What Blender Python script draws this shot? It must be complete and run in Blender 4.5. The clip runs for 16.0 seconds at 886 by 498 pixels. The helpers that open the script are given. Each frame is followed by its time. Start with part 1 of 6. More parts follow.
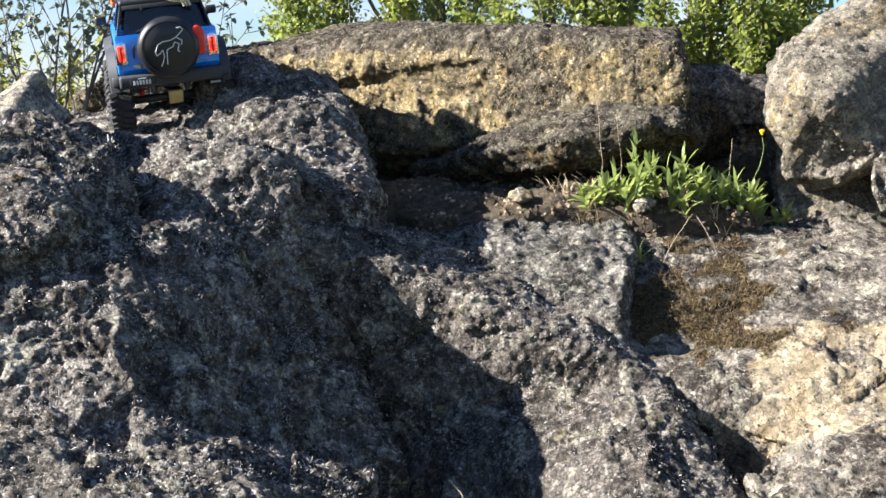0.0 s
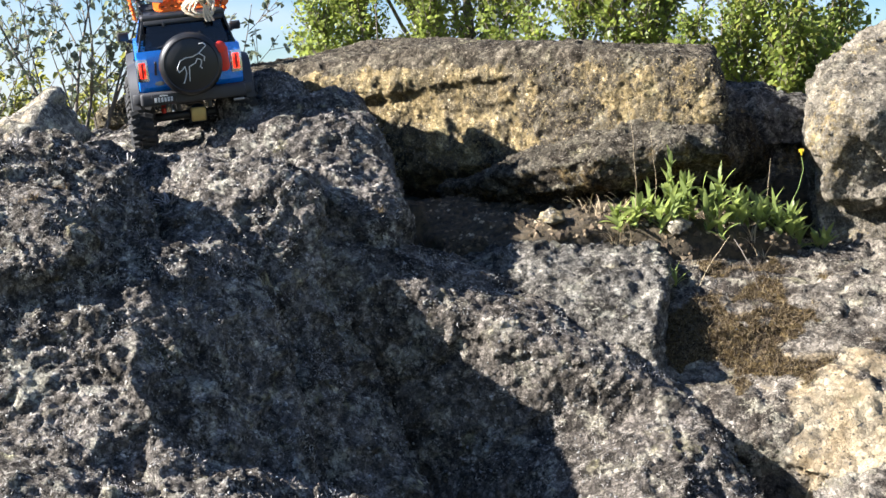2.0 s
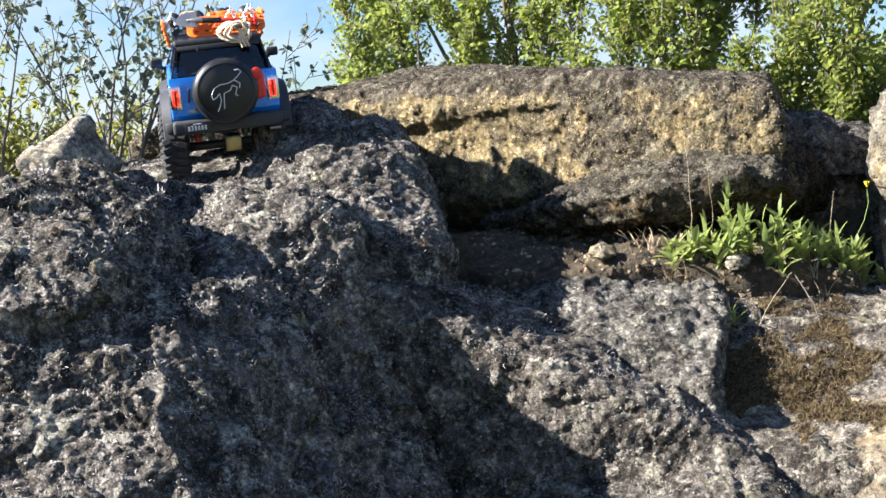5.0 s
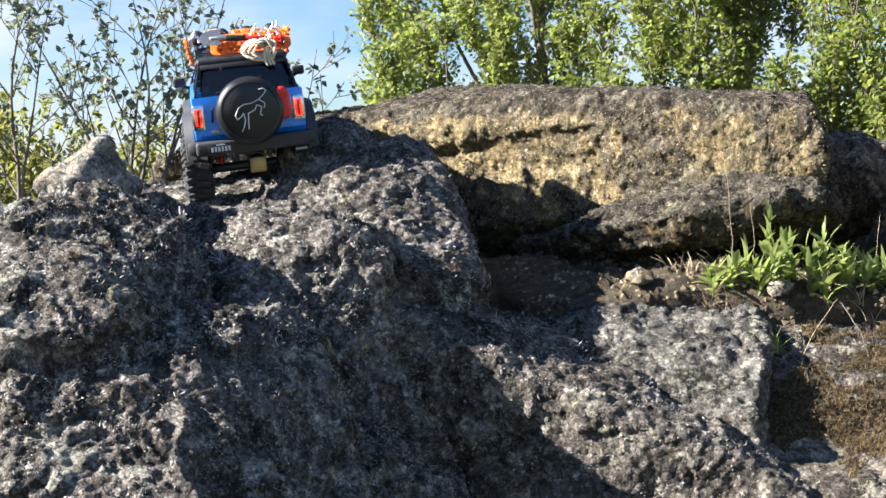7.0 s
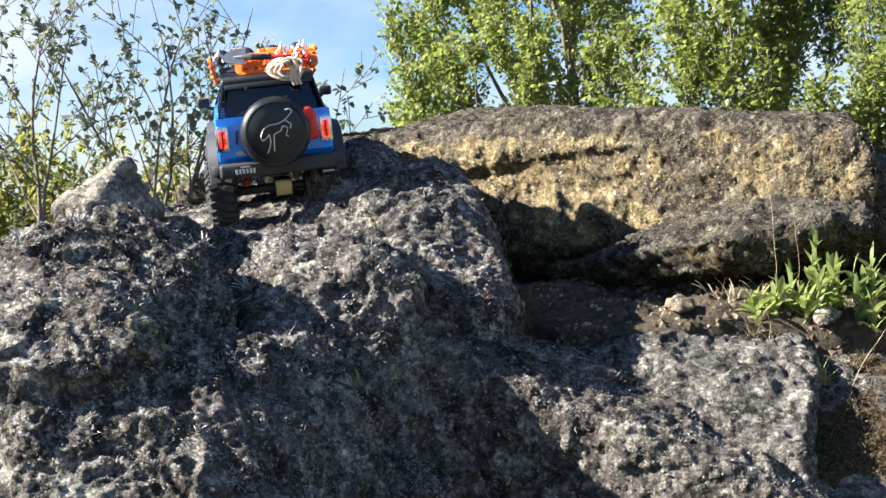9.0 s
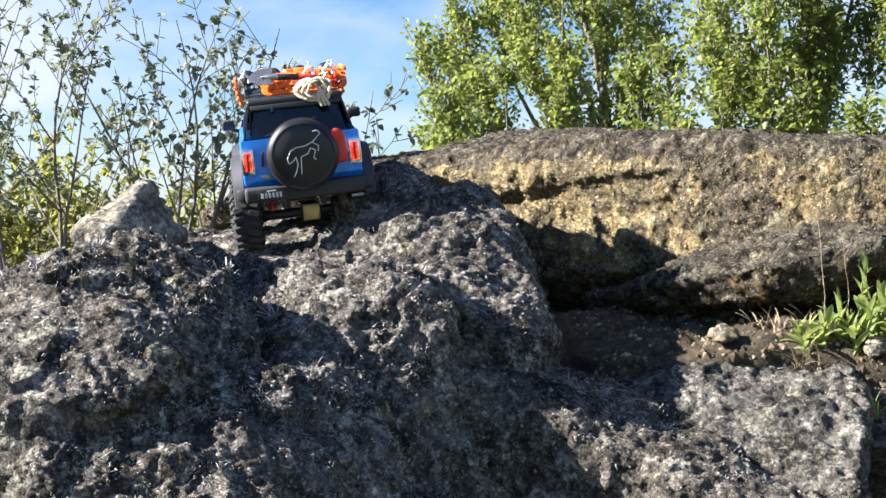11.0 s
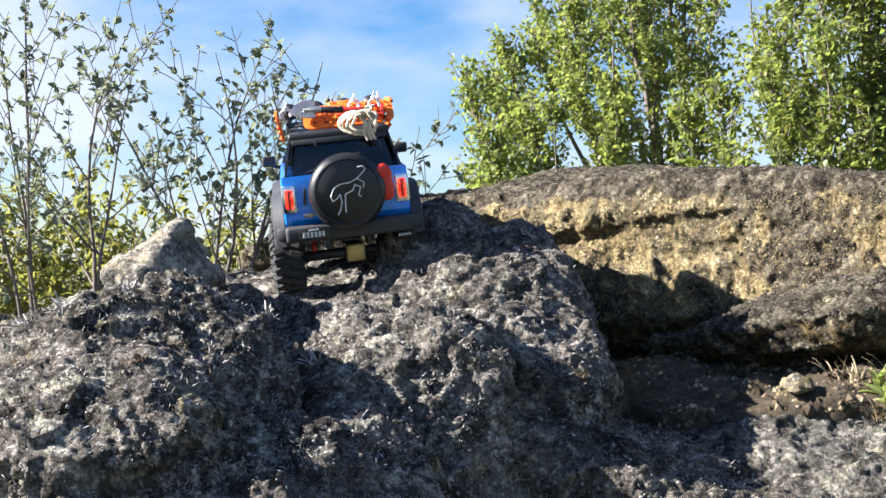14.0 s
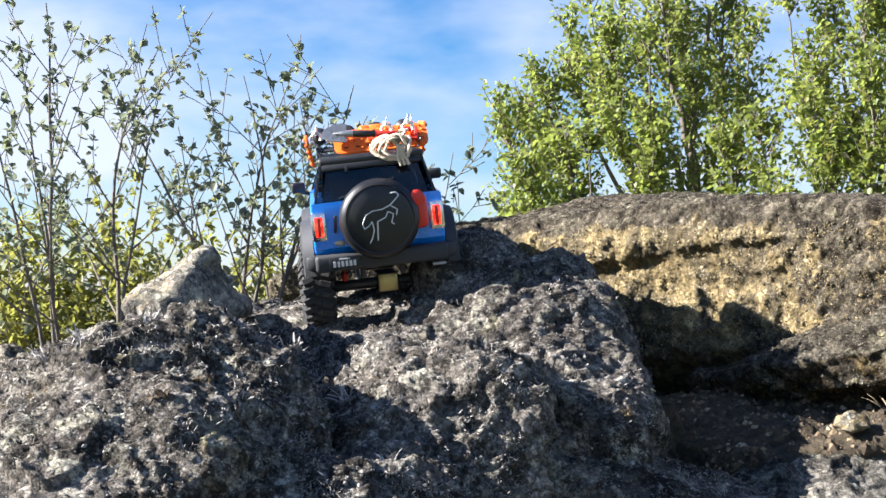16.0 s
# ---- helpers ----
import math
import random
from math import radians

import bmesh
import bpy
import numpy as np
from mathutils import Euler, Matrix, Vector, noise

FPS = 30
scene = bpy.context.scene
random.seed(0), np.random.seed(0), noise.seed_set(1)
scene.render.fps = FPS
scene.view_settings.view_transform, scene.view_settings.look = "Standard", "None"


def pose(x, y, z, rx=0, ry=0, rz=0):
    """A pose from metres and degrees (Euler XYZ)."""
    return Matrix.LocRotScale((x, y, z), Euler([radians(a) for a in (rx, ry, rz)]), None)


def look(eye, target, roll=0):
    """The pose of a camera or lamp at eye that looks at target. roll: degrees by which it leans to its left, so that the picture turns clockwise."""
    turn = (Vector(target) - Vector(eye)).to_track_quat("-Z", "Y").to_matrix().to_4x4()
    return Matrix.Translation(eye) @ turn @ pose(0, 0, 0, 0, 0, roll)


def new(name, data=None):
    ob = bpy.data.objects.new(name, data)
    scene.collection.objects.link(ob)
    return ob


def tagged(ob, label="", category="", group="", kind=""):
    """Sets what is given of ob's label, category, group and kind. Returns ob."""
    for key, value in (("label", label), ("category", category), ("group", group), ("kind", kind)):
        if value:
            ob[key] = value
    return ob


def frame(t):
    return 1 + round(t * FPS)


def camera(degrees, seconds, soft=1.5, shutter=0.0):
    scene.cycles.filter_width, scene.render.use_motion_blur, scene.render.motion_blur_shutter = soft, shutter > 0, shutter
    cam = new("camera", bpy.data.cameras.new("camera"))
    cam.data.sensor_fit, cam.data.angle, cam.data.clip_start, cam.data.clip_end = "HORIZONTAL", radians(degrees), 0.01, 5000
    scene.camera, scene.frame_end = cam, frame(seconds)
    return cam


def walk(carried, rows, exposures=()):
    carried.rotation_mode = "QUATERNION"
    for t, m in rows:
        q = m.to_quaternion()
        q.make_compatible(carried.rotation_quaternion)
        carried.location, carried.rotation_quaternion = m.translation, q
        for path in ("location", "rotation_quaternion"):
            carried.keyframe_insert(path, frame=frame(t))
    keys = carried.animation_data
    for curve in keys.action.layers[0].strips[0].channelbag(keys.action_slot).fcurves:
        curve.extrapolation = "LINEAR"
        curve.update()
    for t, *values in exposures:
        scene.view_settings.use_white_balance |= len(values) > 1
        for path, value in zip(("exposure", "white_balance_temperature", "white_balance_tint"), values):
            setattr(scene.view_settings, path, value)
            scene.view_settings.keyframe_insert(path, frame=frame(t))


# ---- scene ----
cam = camera(32, 16.0)
PATH = [
    (0, pose(0.0115, -0.3655, 0.9991, 84.71, 0.2, -3.934)),
    (1, pose(0.0133, -0.3228, 0.9999, 85.028, 0.147, -3.422)),
    (2, pose(0.0142, -0.2792, 1.0004, 85.362, 0.107, -2.919)),
    (3, pose(0.014, -0.2346, 1.0007, 85.712, 0.076, -2.423)),
    (4, pose(0.0129, -0.1891, 1.0008, 86.078, 0.053, -1.932)),
    (5, pose(0.0109, -0.1429, 1.0007, 86.46, 0.036, -1.446)),
    (6, pose(0.0081, -0.0959, 1.0005, 86.858, 0.023, -0.962)),
    (7, pose(0.0044, -0.0482, 1.0003, 87.271, 0.012, -0.481)),
    (8, pose(0, 0, 1, 87.7, -0, 0)),
    (9, pose(-0.0052, 0.0488, 0.9998, 88.144, -0.014, 0.482)),
    (10, pose(-0.011, 0.098, 0.9997, 88.602, -0.033, 0.965)),
    (11, pose(-0.0176, 0.1476, 0.9997, 89.075, -0.059, 1.452)),
    (12, pose(-0.0247, 0.1975, 0.9999, 89.562, -0.094, 1.943)),
    (13, pose(-0.0324, 0.2477, 1.0004, 90.062, -0.139, 2.44)),
    (14, pose(-0.0406, 0.2981, 1.0011, 90.576, -0.198, 2.943)),
    (15, pose(-0.0494, 0.3486, 1.0022, 91.102, -0.273, 3.453)),
    (16, pose(-0.0586, 0.3991, 1.0037, 91.64, -0.365, 3.972)),
]
walk(cam, PATH, [(0, 2.15), (16, 2.15)])

# ---- world, sun ----
SUN = Vector((-0.86, -0.09, 0.485)).normalized()
world = bpy.data.worlds.new("sky_world")
scene.world = world
world.use_nodes = True
wn, wl = world.node_tree.nodes, world.node_tree.links
wn.clear()
w_out, w_bg = wn.new("ShaderNodeOutputWorld"), wn.new("ShaderNodeBackground")
w_sky = wn.new("ShaderNodeTexSky")
w_sky.sky_type, w_sky.sun_disc = "NISHITA", False
w_sky.sun_elevation = math.asin(SUN.z)
w_sky.sun_rotation = math.atan2(SUN.x, SUN.y)
w_sky.air_density, w_sky.dust_density, w_sky.ozone_density = 1.0, 0.1, 3.0
w_bg.inputs["Strength"].default_value = 0.0345
w_co, w_map = wn.new("ShaderNodeTexCoord"), wn.new("ShaderNodeMapping")
w_map.inputs["Scale"].default_value = (1.0, 1.0, 2.6)
w_map.inputs["Location"].default_value = (0.35, 0.1, 0.2)
w_noise = wn.new("ShaderNodeTexNoise")
w_noise.inputs["Scale"].default_value, w_noise.inputs["Detail"].default_value = 3.2, 6.0
w_noise.inputs["Roughness"].default_value = 0.5
w_ramp = wn.new("ShaderNodeValToRGB")
w_ramp.color_ramp.elements[0].position, w_ramp.color_ramp.elements[1].position = 0.43, 0.62
w_ramp.color_ramp.elements[0].color = (0.0, 0.0, 0.0, 1)
w_mix = wn.new("ShaderNodeMixRGB")
w_mix.inputs["Color2"].default_value = (6.0, 6.6, 8.1, 1)
wl.new(w_co.outputs["Generated"], w_map.inputs[0])
wl.new(w_map.outputs[0], w_noise.inputs["Vector"])
wl.new(w_noise.outputs[0], w_ramp.inputs[0])
w_sep, w_low, w_mul = wn.new("ShaderNodeSeparateXYZ"), wn.new("ShaderNodeMapRange"), wn.new("ShaderNodeMath")
w_low.inputs[1].default_value, w_low.inputs[2].default_value, w_low.inputs[3].default_value, w_low.inputs[4].default_value = 0.02, 0.55, 1.0, 0.40
w_mul.operation = "MULTIPLY"
wl.new(w_co.outputs["Generated"], w_sep.inputs[0])
wl.new(w_sep.outputs[2], w_low.inputs[0])
wl.new(w_ramp.outputs[0], w_mul.inputs[0])
wl.new(w_low.outputs[0], w_mul.inputs[1])
wl.new(w_mul.outputs[0], w_mix.inputs["Fac"])
w_sat = wn.new("ShaderNodeHueSaturation")
w_sat.inputs["Saturation"].default_value, w_sat.inputs["Value"].default_value = 1.42, 0.97
w_sat.inputs["Hue"].default_value = 0.50
wl.new(w_sky.outputs[0], w_sat.inputs["Color"])
w_cool = wn.new("ShaderNodeMixRGB")
w_cool.blend_type = "MULTIPLY"
w_cool.inputs["Fac"].default_value = 1.0
w_cool.inputs["Color2"].default_value = (0.87, 0.965, 1.19, 1)
wl.new(w_sat.outputs[0], w_cool.inputs["Color1"])
wl.new(w_cool.outputs[0], w_mix.inputs["Color1"])
wl.new(w_mix.outputs[0], w_bg.inputs[0])
wl.new(w_bg.outputs[0], w_out.inputs[0])
sun = new("sun", bpy.data.lights.new("sun", "SUN"))
sun.data.energy, sun.data.angle, sun.data.color = 4.8, radians(0.6), (1.0, 0.97, 0.955)
sun.matrix_world = look(SUN * 20, (0, 0, 0))


# ---- materials ----
class Mat:
    """A node material with short helpers."""

    def __init__(self, name):
        self.m = bpy.data.materials.new(name)
        self.m.use_nodes = True
        self.n, self.l = self.m.node_tree.nodes, self.m.node_tree.links
        self.b = self.n["Principled BSDF"]
        self.co = self.n.new("ShaderNodeTexCoord").outputs["Object"]

    def put(self, node, key, value):
        if isinstance(value, bpy.types.NodeSocket):
            self.l.new(value, node.inputs[key])
        else:
            node.inputs[key].default_value = value

    def noise(self, scale, detail=4.0, rough=0.55, co=None, stretch=None):
        t = self.n.new("ShaderNodeTexNoise")
        co = co or self.co
        if stretch:
            mp = self.n.new("ShaderNodeMapping")
            mp.inputs["Scale"].default_value = stretch
            self.l.new(co, mp.inputs[0])
            co = mp.outputs[0]
        self.l.new(co, t.inputs["Vector"])
        self.put(t, "Scale", scale), self.put(t, "Detail", detail), self.put(t, "Roughness", rough)
        return t.outputs[0]

    def cells(self, scale, feature="F1"):
        t = self.n.new("ShaderNodeTexVoronoi")
        t.feature = feature
        self.l.new(self.co, t.inputs["Vector"])
        self.put(t, "Scale", scale)
        return t.outputs["Distance"]

    def plates(self, scale, warp):
        """Broken flakes: a random tone for each, and the distance to its edge."""
        n, add = self.n.new("ShaderNodeTexNoise"), self.n.new("ShaderNodeVectorMath")
        self.l.new(self.co, n.inputs["Vector"])
        self.put(n, "Scale", scale * 0.9), self.put(n, "Detail", 4.0), self.put(n, "Roughness", 0.7)
        add.operation = "MULTIPLY_ADD"
        self.l.new(n.outputs["Color"], add.inputs[0])
        add.inputs[1].default_value = (warp / scale,) * 3
        self.l.new(self.co, add.inputs[2])
        tone, edge = self.n.new("ShaderNodeTexVoronoi"), self.n.new("ShaderNodeTexVoronoi")
        edge.feature = "DISTANCE_TO_EDGE"
        for t in (tone, edge):
            self.l.new(add.outputs[0], t.inputs["Vector"])
            self.put(t, "Scale", scale)
        return tone.outputs["Color"], edge.outputs["Distance"]

    def ramp(self, fac, lo, hi, a=0.0, b=1.0):
        t = self.n.new("ShaderNodeMapRange")
        self.put(t, 0, fac)
        for k, v in enumerate((lo, hi, a, b)):
            t.inputs[k + 1].default_value = v
        return t.outputs[0]

    def math(self, op, a, b):
        t = self.n.new("ShaderNodeMath")
        t.operation = op
        self.put(t, 0, a), self.put(t, 1, b)
        return t.outputs[0]

    def mix(self, fac, a, b):
        t = self.n.new("ShaderNodeMixRGB")
        self.put(t, "Fac", fac)
        self.put(t, "Color1", (*a, 1) if isinstance(a, tuple) else a)
        self.put(t, "Color2", (*b, 1) if isinstance(b, tuple) else b)
        return t.outputs[0]

    def attr(self, name):
        t = self.n.new("ShaderNodeAttribute")
        t.attribute_name = name
        return t.outputs["Fac"]

    def island(self):
        return self.n.new("ShaderNodeNewGeometry").outputs["Random Per Island"]

    def bump(self, height, dist, strength=1.0, under=None):
        t = self.n.new("ShaderNodeBump")
        self.put(t, "Height", height), self.put(t, "Distance", dist), self.put(t, "Strength", strength)
        if under:
            self.l.new(under, t.inputs["Normal"])
        return t.outputs[0]

    def done(self, color=None, rough=None, normal=None, **more):
        for key, value in (("Base Color", color), ("Roughness", rough), ("Normal", normal), *more.items()):
            if value is not None:
                self.put(self.b, key.replace("_", " "), (*value, 1) if isinstance(value, tuple) and len(value) == 3 and "Color" in key else value)
        return self.m


def limestone(name, dark, mid, pale, pale_amount, lichen=0.35, speckle=1.0):
    """Weathered limestone: dark algae crust over grey stone, pale lichen specks, ochre fresh faces and moss brown where
    the mesh says so.
    """
    k = Mat(name)
    broad, fine, grit = k.noise(9, 5, 0.6), k.noise(55, 6, 0.65), k.noise(260, 3, 0.6)
    crust = k.ramp(k.math("ADD", k.math("MULTIPLY", broad, 0.9), k.math("MULTIPLY", fine, 0.75)), 0.74, 0.90)
    col = k.mix(crust, dark, mid)
    blotch = k.noise(34, 8, 0.78)
    col = k.mix(k.ramp(blotch, 0.53, 0.60, 0.0, 0.65), col, tuple(min(0.6, v * 1.7) for v in mid))
    col = k.mix(k.ramp(blotch, 0.475, 0.415, 0.0, 0.65), col, dark)
    speck2 = k.noise(190, 6, 0.8)
    lit = lambda c, f: tuple(min(0.7, v * f) for v in c)
    col = k.mix(k.ramp(speck2, 0.51, 0.62, 0.0, 0.5), col, k.mix(crust, lit(dark, 5.0), lit(mid, 1.75)))
    col = k.mix(k.ramp(speck2, 0.48, 0.36, 0.0, 0.6), col, lit(dark, 0.55))
    specks = k.math("MULTIPLY", k.ramp(k.noise(38, 7, 0.8), 0.55, 0.60), k.ramp(k.noise(170, 3, 0.7), 0.44, 0.58))
    col = k.mix(k.math("MULTIPLY", specks, pale_amount), col, pale)
    crustose = k.math("MULTIPLY", k.ramp(k.noise(17, 8, 0.75), 0.55, 0.58), k.ramp(k.noise(130, 4, 0.7), 0.38, 0.50))
    col = k.mix(k.math("MULTIPLY", crustose, 0.75 * pale_amount), col, tuple(v * w for v, w in zip(pale, (0.78, 0.80, 0.72))))
    och = k.ramp(k.math("ADD", k.attr("ochre"), k.math("MULTIPLY", k.math("SUBTRACT", k.noise(70, 7, 0.8), 0.5), 2.6)), 0.35, 0.65)
    ochre = k.mix(k.ramp(k.noise(24, 5, 0.6), 0.35, 0.65), (0.195, 0.142, 0.070), (0.335, 0.258, 0.130))
    ochre = k.mix(k.ramp(k.noise(14, 6, 0.7, stretch=(1.5, 1.5, 0.8)), 0.46, 0.55, 0.0, 0.82), ochre, (0.100, 0.083, 0.056))
    ochre = k.mix(k.ramp(k.noise(110, 6, 0.8), 0.52, 0.62, 0.0, 0.7), ochre, (0.085, 0.068, 0.042))
    ochre = k.mix(k.ramp(k.noise(150, 5, 0.75), 0.58, 0.66, 0.0, 0.6), ochre, (0.52, 0.46, 0.33))
    col = k.mix(och, col, ochre)
    fresh = k.mix(k.ramp(k.noise(20, 5, 0.6), 0.35, 0.7), (0.26, 0.195, 0.115), (0.37, 0.31, 0.215))
    col = k.mix(k.ramp(k.math("ADD", k.attr("fresh"), k.math("MULTIPLY", k.math("SUBTRACT", fine, 0.5), 1.3)), 0.4, 0.7), col, fresh)
    yel = k.math("MULTIPLY", k.ramp(k.noise(13, 4, 0.6), 0.60, 0.70), k.ramp(k.noise(90, 3, 0.6), 0.40, 0.60))
    col = k.mix(k.math("MULTIPLY", yel, lichen), col, (0.40, 0.36, 0.20))
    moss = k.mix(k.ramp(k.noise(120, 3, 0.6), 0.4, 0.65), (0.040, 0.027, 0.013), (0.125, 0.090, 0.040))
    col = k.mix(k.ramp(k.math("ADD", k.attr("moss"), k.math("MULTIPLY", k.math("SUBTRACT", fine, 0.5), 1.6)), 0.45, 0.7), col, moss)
    tone, edge = k.plates(95, 1.6)
    tone2, edge2 = k.plates(38, 1.8)
    # tone varies from flake to flake, darker along the flake edges
    grain = k.math("MULTIPLY", k.ramp(k.noise(150, 8, 0.8), 0.38, 0.62, 0.65, 1.5), k.ramp(tone2, 0.25, 0.75, 0.72, 1.4))
    grain = k.math("MULTIPLY", grain, k.math("MULTIPLY", k.ramp(tone, 0.25, 0.75, 0.6, 1.6), k.ramp(edge, 0.0, 0.12, 0.5, 1.2)))
    flaked = k.n.new("ShaderNodeMixRGB")
    flaked.blend_type = "MULTIPLY"
    k.put(flaked, "Fac", speckle), k.put(flaked, "Color1", col), k.put(flaked, "Color2", grain)
    col = k.mix(k.ramp(grit, 0.3, 0.75, 0.0, 0.3), flaked.outputs[0], k.mix(0.5, flaked.outputs[0], (0.02, 0.02, 0.02)))
    nrm = k.bump(k.noise(100, 6, 0.75), 0.005, 0.6)
    nrm = k.bump(k.math("MULTIPLY", k.ramp(edge, 0.0, 0.15), k.ramp(tone, 0.2, 0.8, 0.4, 1.0)), 0.0035 * speckle, 0.7, nrm)
    nrm = k.bump(k.math("MULTIPLY", k.ramp(edge2, 0.0, 0.10), k.ramp(tone2, 0.2, 0.8, 0.3, 1.0)), 0.006 * speckle, 0.6, nrm)
    nrm = k.bump(k.cells(260), 0.0014, 0.5, nrm)
    nrm = k.bump(k.noise(42, 9, 0.85), 0.009, 0.5, nrm)
    return k.done(col, 0.98, nrm, Specular_IOR_Level=0.03)


DARK_STONE = limestone("dark_limestone", (0.037, 0.033, 0.028), (0.148, 0.131, 0.112), (0.41, 0.38, 0.33), 0.85, 0.6, speckle=0.65)
GREY_STONE = limestone("grey_limestone", (0.036, 0.030, 0.024), (0.175, 0.152, 0.122), (0.40, 0.36, 0.295), 0.8, speckle=0.43)
CRUST_STONE = limestone("crusted_limestone", (0.028, 0.023, 0.017), (0.098, 0.083, 0.061), (0.26, 0.23, 0.175), 0.6, speckle=0.54)
BROWN_STONE = limestone("brown_limestone", (0.030, 0.027, 0.023), (0.14, 0.128, 0.108), (0.32, 0.30, 0.25), 0.6, speckle=0.65)
UMBER_STONE = limestone("umber_limestone", (0.024, 0.020, 0.015), (0.085, 0.074, 0.055), (0.22, 0.195, 0.15), 0.5, speckle=0.65)
BOULDER_STONE = limestone("boulder_limestone", (0.075, 0.065, 0.050), (0.180, 0.157, 0.122), (0.38, 0.335, 0.26), 0.6, speckle=0.36)
FRONT_STONE = limestone("coarse_limestone", (0.032, 0.028, 0.023), (0.122, 0.106, 0.089), (0.38, 0.34, 0.285), 0.8, speckle=0.65)
PALE_STONE = limestone("pale_limestone", (0.08, 0.074, 0.064), (0.27, 0.245, 0.20), (0.48, 0.45, 0.38), 0.8, speckle=0.36)


def soil_material():
    k = Mat("soil")
    col = k.mix(k.ramp(k.noise(60, 5, 0.7), 0.35, 0.7), (0.03, 0.022, 0.012), (0.13, 0.095, 0.05))
    return k.done(col, 0.95, k.bump(k.noise(120, 6, 0.8), 0.012, 1.0))


def grass_ground():
    k = Mat("grass_ground")
    col = k.mix(k.ramp(k.noise(3, 5, 0.6), 0.35, 0.7), (0.05, 0.06, 0.02), (0.13, 0.13, 0.05))
    return k.done(col, 0.95, k.bump(k.noise(40, 4, 0.7), 0.02, 1.0))


def leaf_material(name, a, b, glow, rough=0.45):
    """Thin leaf: part of the light passes through."""
    k = Mat(name)
    col = k.mix(k.ramp(k.island(), 0.0, 1.0), a, b)
    col = k.mix(k.ramp(k.island(), 0.90, 0.97, 0.0, 0.6), col, tuple(v * w for v, w in zip(b, (1.35, 0.95, 0.8))))
    k.done(col, rough, Specular_IOR_Level=0.35)
    tr, mx = k.n.new("ShaderNodeBsdfTranslucent"), k.n.new("ShaderNodeMixShader")
    k.put(tr, "Color", k.mix(0.75, col, glow))
    mx.inputs[0].default_value = 0.5
    k.l.new(k.b.outputs[0], mx.inputs[1]), k.l.new(tr.outputs[0], mx.inputs[2])
    k.l.new(mx.outputs[0], k.n["Material Output"].inputs[0])
    return k.m


def plain(name, col, rough=0.5, metal=0.0, var=0.12, scale=60, coat=0.0, bump=0.0):
    """A manufactured surface with slight unevenness of tone and gloss."""
    k = Mat(name)
    n = k.noise(scale, 4, 0.6)
    lo = tuple(max(0.0, c * (1 - var)) for c in col)
    hi = tuple(min(1.0, c * (1 + var)) for c in col)
    k.done(k.mix(n, lo, hi), k.ramp(n, 0.3, 0.7, max(0.02, rough - 0.06), min(1, rough + 0.08)), k.bump(n, bump, 1.0) if bump else None,
           Metallic=metal, Coat_Weight=coat)
    return k.m


SOIL, GRASS = soil_material(), grass_ground()
TREE_LEAF = leaf_material("tree_leaf", (0.098, 0.144, 0.034), (0.225, 0.245, 0.058), (0.36, 0.425, 0.09))
SHRUB_LEAF = leaf_material("shrub_leaf", (0.10, 0.118, 0.078), (0.21, 0.228, 0.155), (0.26, 0.295, 0.18))
HERB_LEAF = leaf_material("herb_leaf", (0.15, 0.21, 0.055), (0.28, 0.33, 0.11), (0.40, 0.46, 0.13))
BUSH_LEAF = leaf_material("bush_leaf", (0.11, 0.125, 0.028), (0.21, 0.20, 0.05), (0.36, 0.36, 0.08))
BARK = plain("bark", (0.15, 0.125, 0.10), 0.9, var=0.5, scale=90, bump=0.003)
STRAW = plain("dry_grass", (0.36, 0.28, 0.17), 0.8, var=0.3)

# ---- gradient noise ----
_rng = np.random.RandomState(7)
_perm = np.concatenate([_rng.permutation(256)] * 3)
_grad = _rng.normal(size=(256, 3))
_grad /= np.linalg.norm(_grad, axis=1, keepdims=True)


def perlin(p):
    i = np.floor(p).astype(np.int64)
    f = p - i
    i &= 255
    u = f * f * f * (f * (f * 6 - 15) + 10)
    out = np.zeros(len(p))
    for a in (0, 1):
        for b in (0, 1):
            for c in (0, 1):
                h = _perm[_perm[_perm[i[:, 0] + a] + i[:, 1] + b] + i[:, 2] + c]
                d = (_grad[h] * (f - (a, b, c))).sum(1)
                w = (u[:, 0] if a else 1 - u[:, 0]) * (u[:, 1] if b else 1 - u[:, 1]) * (u[:, 2] if c else 1 - u[:, 2])
                out += w * d
    return out * 1.6


def fbm(p, size, octaves=3, gain=0.5, fold=False):
    out, amp, q = 0.0, 1.0, p / size
    for _ in range(octaves):
        n = perlin(q + 31.7)
        out = out + amp * ((0.35 - np.abs(n)) if fold else n)
        amp, q = amp * gain, q * 2.03
    return out


def facets(p, size):
    """Broken planes: each cell of a scattered grid carries a tilted plane of its own."""
    q = p / size
    base = np.floor(q).astype(np.int64)
    best, out = np.full(len(q), 9.0), np.zeros(len(q))
    for a in (-1, 0, 1):
        for b in (-1, 0, 1):
            for c in (-1, 0, 1):
                cell = base + (a, b, c)
                k = cell & 255
                h = _perm[_perm[_perm[k[:, 0]] + k[:, 1]] + k[:, 2]]
                off = q - cell - (0.5 + 0.5 * _grad[h])
                dist = (off * off).sum(1)
                near = dist < best
                best = np.where(near, dist, best)
                tilt = (off * _grad[(h * 7 + 13) & 255]).sum(1) + 0.35 * _grad[(h * 3 + 5) & 255, 0]
                out = np.where(near, tilt, out)
    return out


def smoothstep(x, a, b):
    t = np.clip((x - a) / (b - a), 0, 1)
    return t * t * (3 - 2 * t)


